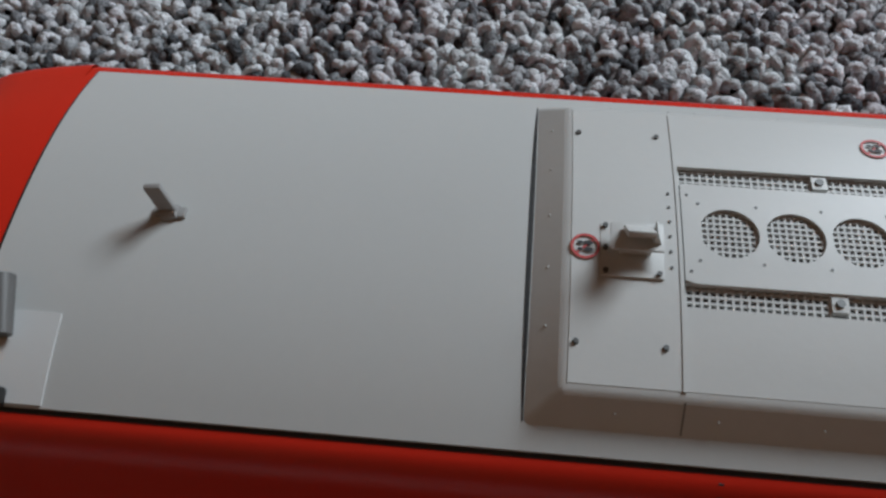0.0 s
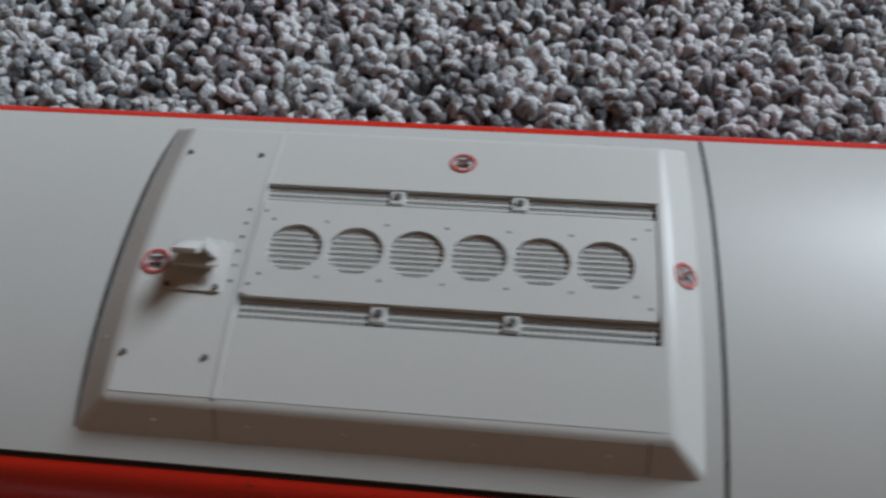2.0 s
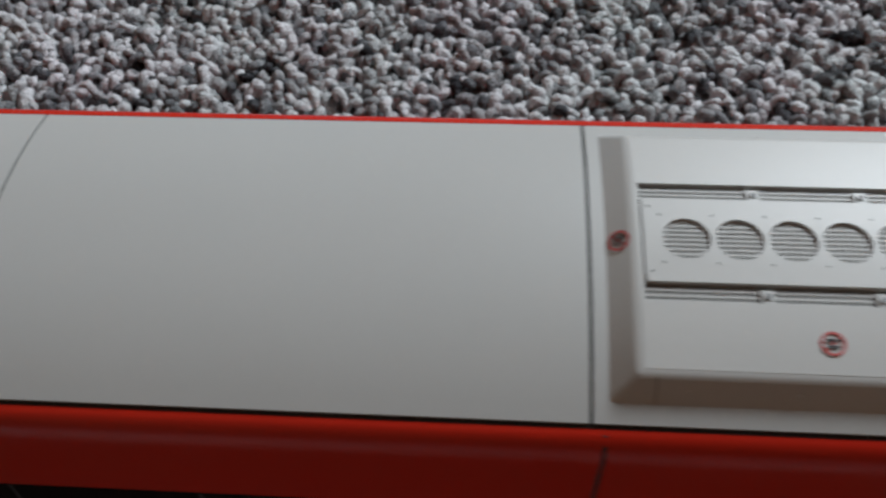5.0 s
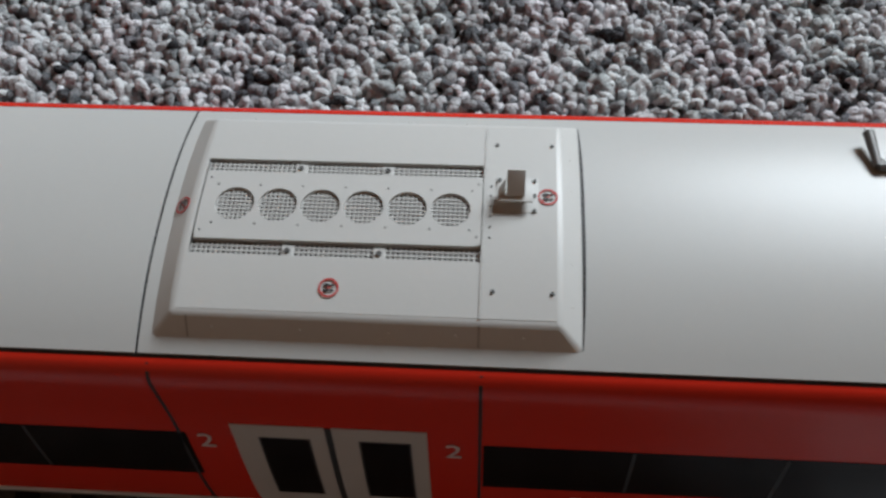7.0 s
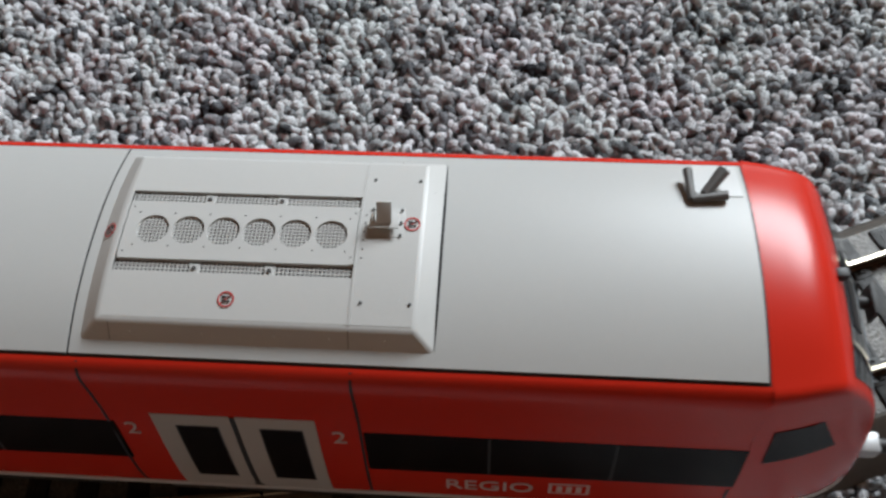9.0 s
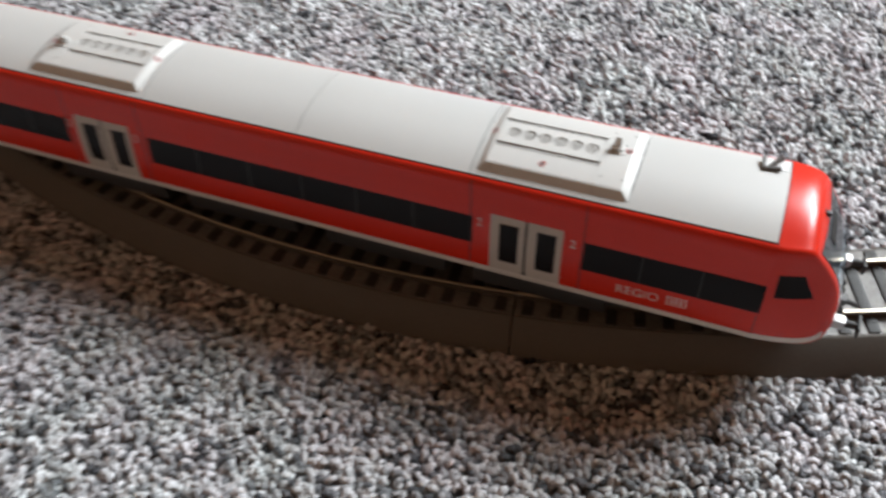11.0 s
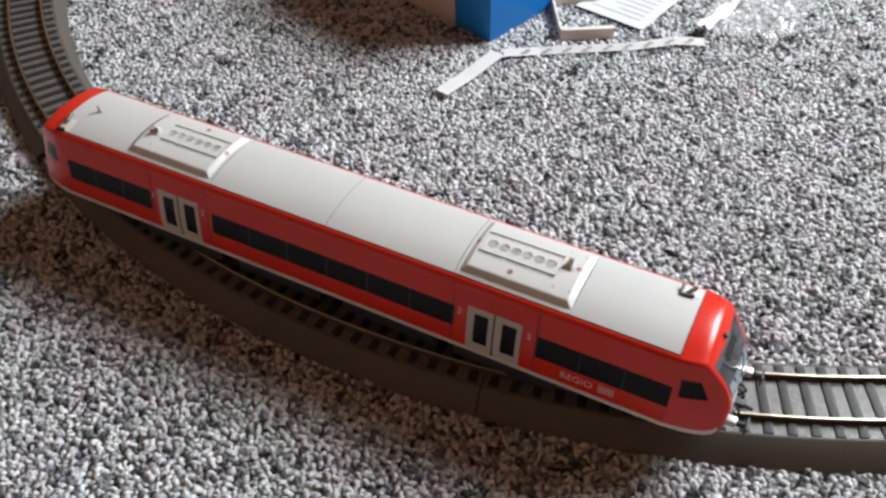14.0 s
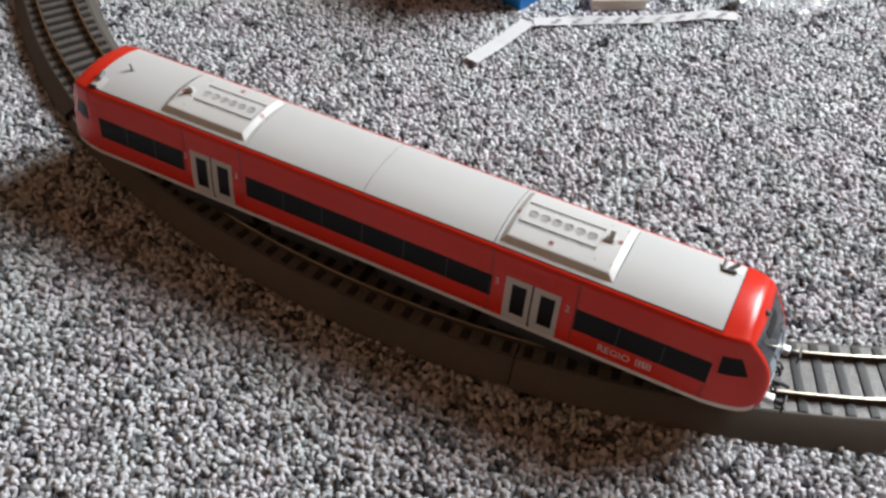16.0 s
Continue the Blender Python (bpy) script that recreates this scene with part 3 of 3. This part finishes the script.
def roof_unit(turn):
    bm = bmesh.new()
    # base skirt: bevelled flanks from the foot up to the top's edge
    X0, X1, T0, T1 = 51.2, 90.35, 53.25, 88.2
    n = 16
    rows = []
    for f, half, a, b in ((0, 12.75, X0, X1), (1, 11.15, T0, T1), (1, 10.4, T0 + 0.7, T1 - 0.7)):
        loop = []
        for x, ys in ((a, steps(-half, half, n)), (b, steps(half, -half, n))):
            for y in ys:
                loop.append(bm.verts.new(mm(x, y, unit_z(y) - 0.02 if f else roof_z(y) + 0.2)))
        rows.append(loop)
    k = len(rows[0])
    for lo, hi in zip(rows, rows[1:]):
        for i in range(k):
            bm.faces.new((lo[i], lo[(i + 1) % k], hi[(i + 1) % k], hi[i]))
    # inner floor under the grilles
    unit = part("roof_unit", bm, M_UNIT, railcar, "pale grey bevelled cooling unit with grilles")
    unit.matrix_local = turn
    bevel = unit.modifiers.new("soft_edges", "BEVEL")
    bevel.width, bevel.segments, bevel.limit_method, bevel.angle_limit = 0.35 * MM, 3, "ANGLE", radians(25)

    def sub(name, b, mat, label="", smooth=False):
        return part(name, b, mat, unit, label, smooth)

    sub("service_panel", unit_strip(bmesh.new(), 81.24, 87.9, -10.7, 10.7, 0.9, 0.02, 12), M_UNIT, "pale service panel with four screws")
    sub("side_panel", unit_strip(bmesh.new(), 53.7, 81.0, -10.7, SLOTS[0][0], 0.9, 0.01), M_UNIT)
    sub("side_panel", unit_strip(bmesh.new(), 53.7, 81.0, SLOTS[1][1], 10.7, 0.9, 0.01), M_UNIT)
    sub("panel_joint", unit_strip(bmesh.new(), 80.98, 81.22, -10.75, 10.75, 0.5, 0.09, 12), M_UNIT)
    for s in (-1, 1):
        def seam(x, f):
            y0, y1 = 11.15, 12.75
            return Vector((x, s * (y0 + (y1 - y0) * f), (unit_z(y0) - 0.02) * (1 - f) + (roof_z(y1) + 0.2) * f + 0.03)), Vector((0, s * 0.7, 0.7))
        for x in (54.6, 81.0):
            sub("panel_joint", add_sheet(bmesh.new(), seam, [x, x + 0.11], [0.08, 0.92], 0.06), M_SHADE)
    # fan plate with six round openings
    bm = bmesh.new()
    y0, y1 = SLOTS[0][1], SLOTS[1][0]
    pitch, r, cx0, seg = 4.11, 1.88, 57.42, 32
    lift = 0.06
    for i in range(6):
        c = cx0 + pitch * i
        xa, xb = c - pitch / 2, c + pitch / 2
        if i == 0:
            xa = 54.1
        if i == 5:
            xb = 80.9
        inner, outer, low = [], [], []
        for j in range(seg):
            a = 2 * math.pi * (j + 0.5) / seg
            ca, sa = math.cos(a), math.sin(a)
            tx = ((xb - c) if ca > 0 else (c - xa)) / max(abs(ca), 1e-6)
            ty = (y1 if sa > 0 else -y0) / max(abs(sa), 1e-6)
            t = min(tx, ty)
            ox, oy = c + ca * t, sa * t
            outer.append(bm.verts.new(mm(ox, oy, unit_z(oy) + lift)))
            inner.append(bm.verts.new(mm(c + r * ca, r * sa, unit_z(r * sa) + lift)))
            low.append(bm.verts.new(mm(c + r * ca, r * sa, unit_z(0) - 0.7)))
        for j in range(seg):
            k2 = (j + 1) % seg
            bm.faces.new((outer[j], outer[k2], inner[k2], inner[j]))
            bm.faces.new((inner[j], inner[k2], low[k2], low[j]))
        for sx in (xa, xb):
            for sy in (y0, y1):
                v = bm.verts.new(mm(sx, sy, unit_z(sy) + lift))
                near = sorted(outer, key=lambda o: (o.co - v.co).length)[:2]
                bm.faces.new((v, *near))
    for y in (y0, y1):
        q = [bm.verts.new(mm(x, y, unit_z(y) + z)) for x, z in ((54.1, lift), (80.9, lift), (80.9, -0.9), (54.1, -0.9))]
        bm.faces.new(q)
    bmesh.ops.remove_doubles(bm, verts=bm.verts[:], dist=0.02 * MM)
    sub("fan_plate", bm, M_UNIT, "pale plate with six round fan openings")
    # floor under the grilles, its shade painted as a darker grey
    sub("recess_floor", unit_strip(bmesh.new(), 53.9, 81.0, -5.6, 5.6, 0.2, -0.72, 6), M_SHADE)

    def bars(b, segs, w=0.15, top=-0.22, th=0.18):
        for (xa, ya), (xb, yb) in segs:
            d = Vector((xb - xa, yb - ya)).normalized() * w / 2
            nx, ny = -d.y, d.x
            q = []
            for x, y, sgn in ((xa, ya, 1), (xa, ya, -1), (xb, yb, -1), (xb, yb, 1)):
                px, py = x + nx * sgn, y + ny * sgn
                q.append((px, py, unit_z(py) + top))
            up = [b.verts.new(mm(*p)) for p in q]
            dn = [b.verts.new(mm(p[0], p[1], p[2] - th)) for p in q]
            b.faces.new(up)
            for i in range(4):
                j = (i + 1) % 4
                b.faces.new((up[i], up[j], dn[j], dn[i]))
        return b

    for i in range(6):
        c = cx0 + pitch * i
        segs = []
        for j in range(-4, 5):
            o = j * 0.43
            h = math.sqrt(max(0.0, (r + 0.02) ** 2 - o * o))
            if h > 0.2:
                segs += [((c + o, -h), (c + o, h)), ((c - h, o), (c + h, o))]
        sub("fan_grille", bars(bmesh.new(), segs, top=-0.20), M_GRILLE, "fine square wire grille")
    for ya, yb in SLOTS:
        thirds = ((54.0, 62.6), (63.7, 71.1), (72.2, 80.85))
        for xa, xb in thirds:
            segs = []
            m = round((xb - xa) / 0.47)
            segs += [((xa + (xb - xa) * j / m, ya), (xa + (xb - xa) * j / m, yb - 0.1)) for j in range(m + 1)]
            segs += [((xa, ya + (yb - ya) * f), (xb, ya + (yb - ya) * f)) for f in (0.12, 0.4, 0.68)]
            sub("slot_grille", bars(bmesh.new(), segs, top=-0.34), M_GRILLE, "narrow wire grille in a slot")
        for x in (63.15, 71.65):
            sub("lug", unit_strip(bmesh.new(), x - 0.5, x + 0.5, ya + 0.02, yb - 0.45, 0.5, -0.1, 2), M_UNIT)
            y = (ya + yb) / 2 - 0.2
            sub("screw", add_cyl(bmesh.new(), (x, y, unit_z(y) - 0.15), (x, y, unit_z(y) + 0.05), 0.27, 10), M_SCREW)
    for x in (82.17, 87.5):
        for y in (-8.2, 8.2):
            sub("screw", add_cyl(bmesh.new(), (x, y, unit_z(y) - 0.1), (x, y, unit_z(y) + 0.17), 0.22, 10, 0.17), M_SCREW)
    dots = [(81.7, -2.9 + 1.15 * i) for i in range(6)] + [(80.5, -2.9), (80.5, 3.0), (54.6, -3.0), (54.6, 3.0)]
    for i in range(6):
        c = cx0 + pitch * i
        dots += [(c - 1.95, 2.2), (c - 1.85, -2.2)] + ([(c + 1.95, 2.2), (c + 1.85, -2.2)] if i == 5 else [])
    for x, y in dots:
        sub("rivet", add_cyl(bmesh.new(), (x, y, unit_z(y) - 0.1), (x, y, unit_z(y) + 0.09), 0.11, 6), M_SCREW)
    for x in (57, 65, 73, 79, 85):
        for s in (-1, 1):
            sub("rivet", add_cyl(bmesh.new(), (x, s * 11.9, 52.72), (x, s * 12.06, 52.86), 0.12, 8, 0.07), M_UNIT)
    for y in (-9, -5, -1, 3, 7):
        sub("rivet", add_cyl(bmesh.new(), (89.25, y, (roof_z(y) + unit_z(y)) / 2 + 0.02), (89.35, y, (roof_z(y) + unit_z(y)) / 2 + 0.09), 0.11, 8, 0.07), M_UNIT)
    # drain lip along the outer end
    def lip(x, y):
        return Vector((90.3 + 0.06 * x + 0.26 * x * (1 - (abs(y) / 12.6) ** 3), y, roof_z(y) + 0.30)), Vector((0, 0, 1))
    sub("end_joint", add_sheet(bmesh.new(), lip, [0.0, 1.0], steps(-12.5, 12.5, 16), 0.2), M_BLACK)
    # no-stepping stickers
    for x, y, z, tilt in ((67.4, -8.4, None, 0), (87.05, 1.75, None, 0), (52.25, 0.0, 54.05, 1)):
        b1, b2 = bmesh.new(), bmesh.new()
        ring(b1, (0, 0), 0.98, 1.22, 0.06)
        b1.faces.new([b1.verts.new(mm(*p)) for p in ((-0.78, 0.66, 0.05), (-0.66, 0.78, 0.05), (0.78, -0.66, 0.05), (0.66, -0.78, 0.05))])
        for s in (-1, 1):
            for cy2, ry, rx in ((0.25, 0.42, 0.21), (-0.42, 0.25, 0.17)):
                vs = [b2.verts.new(mm(s * 0.33 + rx * math.cos(t), cy2 + ry * math.sin(t), 0.075)) for t in (2 * math.pi * i / 14 for i in range(14))]
                b2.faces.new(vs)
        st = sub("warning_sticker", b1, M_STICKER, "red ringed no-stepping sticker with black footprints")
        part("footprint", b2, M_INK, st)
        base = unit_z(y) + 0.05 if z is None else 54.33
        lay = Matrix.Rotation(radians(-32), 4, "Y") if tilt else Matrix.Rotation(math.atan(-2 * (UNIT_TOP - UNIT_EDGE) * y / UNIT_HALF ** 2), 4, "X")
        st.matrix_local = Matrix.Translation(mm(x, y, base)) @ lay @ Matrix.Rotation(radians(0 if tilt else 90), 4, "Z") @ Matrix.Diagonal((0.76, 0.76, 1, 1))
    # aerial bracket: thin foot, short post, shelf with an upright slab and a triangular fin
    by, bz = 1.2, unit_z(1.2)
    sub("aerial_foot", box(82.2, 86.1, by - 1.3, by + 2.6, bz - 0.2, bz + 0.07, bevel=0.03), M_UNIT, "pale aerial bracket with upright block")
    sub("aerial_post", box(83.0, 85.0, by - 0.1, by + 1.0, bz + 0.1, bz + 1.05, bevel=0.05), M_UNIT)
    sub("aerial_plate", box(82.35, 85.6, by - 0.75, by + 1.3, bz + 0.95, bz + 1.15, bevel=0.05), M_UNIT)
    slab = box(83.15, 84.85, 0, 2.5, -0.2, 0.2, bevel=0.1)
    bmesh.ops.transform(slab, matrix=Matrix.Translation(mm(0, by - 0.25, bz + 1.25)) @ Matrix.Rotation(radians(46), 4, "X"), verts=slab.verts)
    sub("aerial_block", slab, M_UNIT)
    fin = bmesh.new()
    tri = ((82.5, by - 0.1, bz + 1.1), (83.05, by - 0.1, bz + 1.1), (83.0, by - 0.1, bz + 2.5))
    a = [fin.verts.new(mm(*p)) for p in tri]
    b = [fin.verts.new(mm(p[0], p[1] + 0.9, p[2])) for p in tri]
    fin.faces.new(a), fin.faces.new(b[::-1])
    for i in range(3):
        fin.faces.new((a[i], a[(i + 1) % 3], b[(i + 1) % 3], b[i]))
    sub("aerial_fin", fin, M_UNIT)
    for x, y in ((82.5, by + 2.3), (85.8, by - 1.1), (85.8, by + 2.3), (85.8, by + 0.6)):
        sub("rivet", add_cyl(bmesh.new(), (x, y, bz), (x, y, bz + 0.28), 0.17, 8), M_SCREW)


for turn in (Matrix.Identity(4), HALF):
    roof_unit(turn)


def horn_group(turn, rear=False):
    """Roof horns: a pale foot plate, an angled bracket and two trumpets, near the end of the roof."""
    x, y = 120.8, 8.8
    z = roof_z(y) + 0.26
    def lay(u, v):
        return Vector((u, v, roof_z(v) + 0.36)), Vector((0, 0, 1))
    foot = part("horn_plate", add_sheet(bmesh.new(), lay, [x - 1.2, x + 4.2], steps(y - 0.4, y + 5.2, 6), 0.16), M_PLATE, railcar, "pale plate with a dark horn")
    foot.matrix_local = turn
    if rear:
        part("trumpet", add_cyl(bmesh.new(), (122.7, 10.4, z + 0.5), (123.6, 6.8, z + 1.5), 0.7, 14, 0.9), M_HORN, foot, "single dark horn")
        part("horn_post", add_cyl(bmesh.new(), (123.0, 9.6, z - 0.3), (123.0, 9.6, z + 0.7), 0.4, 10), M_HORN, foot)
        part("socket", box(121.9, 125.4, 13.2, 14.2, roof_z(13.6) - 0.2, roof_z(13.6) + 0.9, bevel=0.2), M_DARK, foot)
        return
    for a, b, r in (((x - 1.9, y - 1.4, z + 0.8), (x - 2.1, y + 2.7, z + 0.9), 0.42), ((x - 1.9, y - 1.4, z + 0.8), (x + 2.2, y - 0.8, z + 0.9), 0.44), ((x - 0.4, y - 0.7, z + 0.8), (x + 1.9, y + 2.2, z + 1.6), 0.6)):
        part("trumpet", add_cyl(bmesh.new(), a, b, r, 12, r * 1.35), M_HORN, foot, smooth=False)
    part("horn_post", add_cyl(bmesh.new(), (x - 1.5, y - 0.8, z - 0.3), (x - 1.5, y - 0.8, z + 0.9), 0.4, 10), M_HORN, foot)
    part("horn_post", add_cyl(bmesh.new(), (x + 0.6, y - 0.6, z - 0.3), (x + 0.6, y - 0.6, z + 0.9), 0.35, 10), M_HORN, foot)


horn_group(Matrix.Identity(4))
horn_group(HALF, True)
# small upright aerial on the rear roof
az = roof_z(0.0) + 0.26
aerial = part("roof_aerial", add_cyl(bmesh.new(), (-114.9, -0.6, az - 0.1), (-113.9, -0.6, az + 0.22), 0.75, 16, 0.5), M_AERIAL, railcar, "small grey blade aerial")
bm = bmesh.new()
add_box(bm, -0.6, 0.6, -0.2, 0.2, 0, 2.9, bevel=0.12)
blade = part("aerial_blade", bm, M_AERIAL, aerial)
blade.matrix_local = Matrix.Translation(mm(-114.5, -0.6, az + 0.1)) @ Matrix.Rotation(radians(-9), 4, "Y")
bm = box(-115.6, -113.4, -1.0, -0.2, az - 0.05, az + 0.3, bevel=0.1)
part("aerial_foot", bm, M_AERIAL, aerial)

# ---- things lying on the carpet ----
BA, BB = Vector((0.30, 0.954, 0)), Vector((-0.954, 0.30, 0))
carton = tagged(new("carton"), "blue and beige printed cardboard carton standing on carpet", "box")
carton.matrix_world = Matrix(((BB.x, BA.x, 0, -0.0320), (BB.y, BA.y, 0, 0.1893), (0, 0, 1, 0), (0, 0, 0, 1)))


def carton_shell(x0, x1):
    return box(x0, x1, 0, 92, -0.5, 74, bevel=1.5)


part("blue_end", carton_shell(0, 27), M_BLUE, carton, "glossy blue printed end")
part("beige_panel", box(26.8, 96, 0.15, 91.8, -0.5, 73.6, bevel=0.5), M_CARD, carton, "beige printed long panel")
part("corner_fold", box(-0.15, 0.35, -0.12, 0.5, 0.5, 72), M_BLUE, carton)


def ribbon(name, pts, width, mat, label, cat, up=0.0, thick=0.25):
    """A strip of stiff paper through the points, width across."""
    bm = bmesh.new()
    P = [Vector(p) for p in pts]

    def curve(t):
        t = min(max(t, 0), len(P) - 1.0001)
        i = int(t)
        f = t - i
        f = f * f * (3 - 2 * f) * 0.35 + f * 0.65
        return P[i].lerp(P[i + 1], f)

    def fn(t, v):
        d = (curve(t + 0.05) - curve(t - 0.05)).normalized()
        side = Vector((-d.y, d.x, 0)).normalized() * math.cos(up) + Vector((0, 0, 1)) * math.sin(up)
        return curve(t) + side * v * width, d.cross(side)
    add_sheet(bm, fn, steps(0, len(P) - 1, 8 * (len(P) - 1)), [0, 0.5, 1], thick)
    ob = part(name, bm, mat)
    return tagged(ob, label, cat)


ribbon("paper_strip", [(-28.8, 132.5, 3.0), (-24.3, 153, 1.6), (-18.5, 178.0, 2.4)], 8.3, M_PAPER, "plain white paper strip lying on carpet", "paper strip")
tape = ribbon("printed_strip", [(-18.2, 177.3, 2.2), (-2, 189.5, 0.6), (20, 202.3, 0.8), (41, 214.5, 1.0), (60, 228.0, 2.0), (73.5, 235.0, 0.6)], 4.5, M_PAPER, "curled white strip with grey printed marks", "paper strip", up=radians(30))
for i in range(9):
    f = (i + 0.5) / 9
    x, y = -14 + 84 * f, 0
    y = float(np.interp(x, [-18.2, -2, 20, 41, 60, 73.5], [177.3, 189.5, 202.3, 214.5, 228.0, 235.0]))
    z = float(np.interp(x, [-18.2, -2, 20, 41, 60, 73.5], [2.2, 0.6, 0.8, 1.0, 2.0, 0.6]))
    bm = bmesh.new()
    add_box(bm, -1.8, 1.0, 0.9, 1.7, 0.12, 0.18)
    add_box(bm, 0.6, 3.6, 2.2, 3.1, 0.12, 0.18)
    mk = part("printed_mark", bm, M_PRINTGREY, tape)
    mk.matrix_local = Matrix.Translation(mm(x, y, z + 0.25)) @ Matrix.Rotation(radians(32), 4, "Z") @ Matrix.Rotation(radians(30), 4, "X")

holder = tagged(new("plastic_holder"), "ivory U-shaped plastic packing clip lying on carpet", "packing clip")
holder.matrix_world = Matrix.Translation(mm(1.2, 208.0, 0)) @ Matrix.Rotation(radians(30), 4, "Z")
part("bar", box(0, 29.5, 0, 3.0, -0.5, 6.0, bevel=0.5), M_IVORY, holder)
part("arm", box(-0.2, 1.1, 2.8, 38, -0.5, 5.6, bevel=0.3), M_IVORY, holder)
part("bar", box(0, 28, 37.5, 40.5, -0.5, 6.0, bevel=0.5), M_IVORY, holder)

leaflet = tagged(new("leaflet"), "white folded leaflet with grey print on carpet", "leaflet")
leaflet.matrix_world = Matrix.Translation(mm(37.4, 235.0, 1.0)) @ Matrix.Rotation(radians(78), 4, "Z")
part("sheet", box(0, 105, 0, 42, 0, 0.35), M_PAPER, leaflet)
part("under_sheet", box(1.2, 104, -0.8, 40, -0.6, -0.12), M_PAPER, leaflet)
for i in range(16):
    w = 31 - 5 * ((i * 7) % 4)
    part("printed_line", box(7 + i * 5, 8.1 + i * 5, 5, 5 + w, 0.3, 0.37), M_PRINTGREY, leaflet)

random.seed(5)
bm = bmesh.new()


def film(u, v):
    z = 2.5 + 3.5 * noise.noise((u * 0.09, v * 0.09, 3)) + 3.0 * abs(noise.noise((u * 0.2, v * 0.2, 9)))
    return Vector((63.5 + u * 0.80 + v * 0.10, 242 + v * 1.0 + u * 0.22, max(0.4, z + 1.5))), Vector((0, 0, 1))


add_sheet(bm, film, steps(0, 62, 40), steps(0, 95, 56), 0.1)
tagged(part("plastic_bag", bm, M_FILM), "crumpled clear plastic film bag on carpet", "plastic bag")
bm = bmesh.new()


def tongue(u, v):
    p, n = film(u * 0.35 + 2 + v * 0.18, v * 0.9)
    return p + Vector((0, 0, 0.5)), n


add_sheet(bm, tongue, steps(0, 26, 8), steps(0, 60, 14), 0.15)
tagged(part("paper_insert", bm, M_PAPER, smooth=True), "crumpled white paper insert inside clear film", "paper")

# ---- carpet pile: loops of yarn over the stretch that is seen, one mesh ----
rng = np.random.default_rng(7)
PITCH = 1.98


def carpet_pile():
    xs, ys = np.meshgrid(np.arange(-440, 300, PITCH), np.arange(-260, 460, PITCH * 0.9))
    xs = xs + (np.arange(xs.shape[0]) % 2)[:, None] * PITCH / 2
    c = np.stack([xs.ravel(), ys.ravel()], 1)
    c += rng.normal(0, 0.52, c.shape)
    # only where the walk looks: a wide wedge behind and before the car
    x, y = c.T
    keep = (y > -170) & (y < 380) & (x > -400) & (x < 260)
    keep &= (y > -175 + 0.675 * np.maximum(0, -60 - x)) & (y < 330 + 0.35 * (x - 150)) & (y > -175 + 0.55 * np.maximum(0, x + 30))
    keep |= (np.abs(x) < 215) & (y > -30) & (y < 130)
    r = np.hypot(x - CX, y - CY)
    keep &= ~((np.abs(r - RT) < 19.4) & (y < 300))
    c = c[keep]
    n = len(c)
    # each loop is a bent arch of yarn: five rings of five points, the ends going down into the backing
    seg, ts = 5, ((-1.0, 1.7, 1.30), (-0.62, 0.42, 0.65), (0.0, 0.0, 0.0), (0.62, 0.42, 0.65), (1.0, 1.7, 1.30))
    k = seg * len(ts)
    L, r = rng.uniform(0.85, 1.4, n), rng.uniform(0.62, 1.05, n)
    bend, ang, hz = rng.normal(0, 0.6, n), rng.uniform(0, 2 * math.pi, n), rng.normal(0, 0.48, n) - 0.35
    px, py, pz = np.zeros((n, k)), np.zeros((n, k)), np.zeros((n, k))
    for i, (t, drop, phi) in enumerate(ts):
        turn = math.copysign(phi, t) if t else 0.0
        for q in range(seg):
            a = 2 * math.pi * (q + 0.5) / seg
            up = r * math.sin(a)
            px[:, i * seg + q] = L * t + up * math.sin(turn)
            py[:, i * seg + q] = bend * (t * t - 0.4) + 1.1 * r * math.cos(a)
            pz[:, i * seg + q] = hz - r - drop + up * math.cos(turn) + 0.35
    pz += px * rng.normal(0, 0.22, n)[:, None]
    ca, sa = np.cos(ang)[:, None], np.sin(ang)[:, None]
    lean = rng.normal(0, 0.2, (n, 2))
    vx = px * ca - py * sa + c[:, :1] + lean[:, :1] * (pz + 2.6)
    vy = px * sa + py * ca + c[:, 1:] + lean[:, 1:] * (pz + 2.6)
    v = (np.stack([vx, vy, pz], 2).reshape(-1, 3) + rng.normal(0, 0.11, (n * k, 3))) * MM
    quads = np.array([(g * seg + q, g * seg + (q + 1) % seg, (g + 1) * seg + (q + 1) % seg, (g + 1) * seg + q) for g in range(len(ts) - 1) for q in range(seg)])[:, ::-1]
    off = (np.arange(n) * k)[:, None, None]
    Q = (quads[None] + off).reshape(-1, 4)
    me = bpy.data.meshes.new("carpet_pile")
    me.vertices.add(len(v))
    me.vertices.foreach_set("co", v.astype(np.float32).ravel())
    loops = Q.ravel().astype(np.int32)
    me.loops.add(len(loops))
    me.loops.foreach_set("vertex_index", loops)
    start = (np.arange(len(Q)) * 4).astype(np.int32)
    me.polygons.add(len(start))
    me.polygons.foreach_set("loop_start", start)
    me.polygons.foreach_set("use_smooth", np.ones(len(start), dtype=bool))
    me.update(calc_edges=True)
    me.validate()
    me.materials.append(M_CARPET)
    return tagged(new("carpet_pile", me), "grey, white and black flecked looped carpet pile", "carpet", kind="stuff")


carpet_pile()
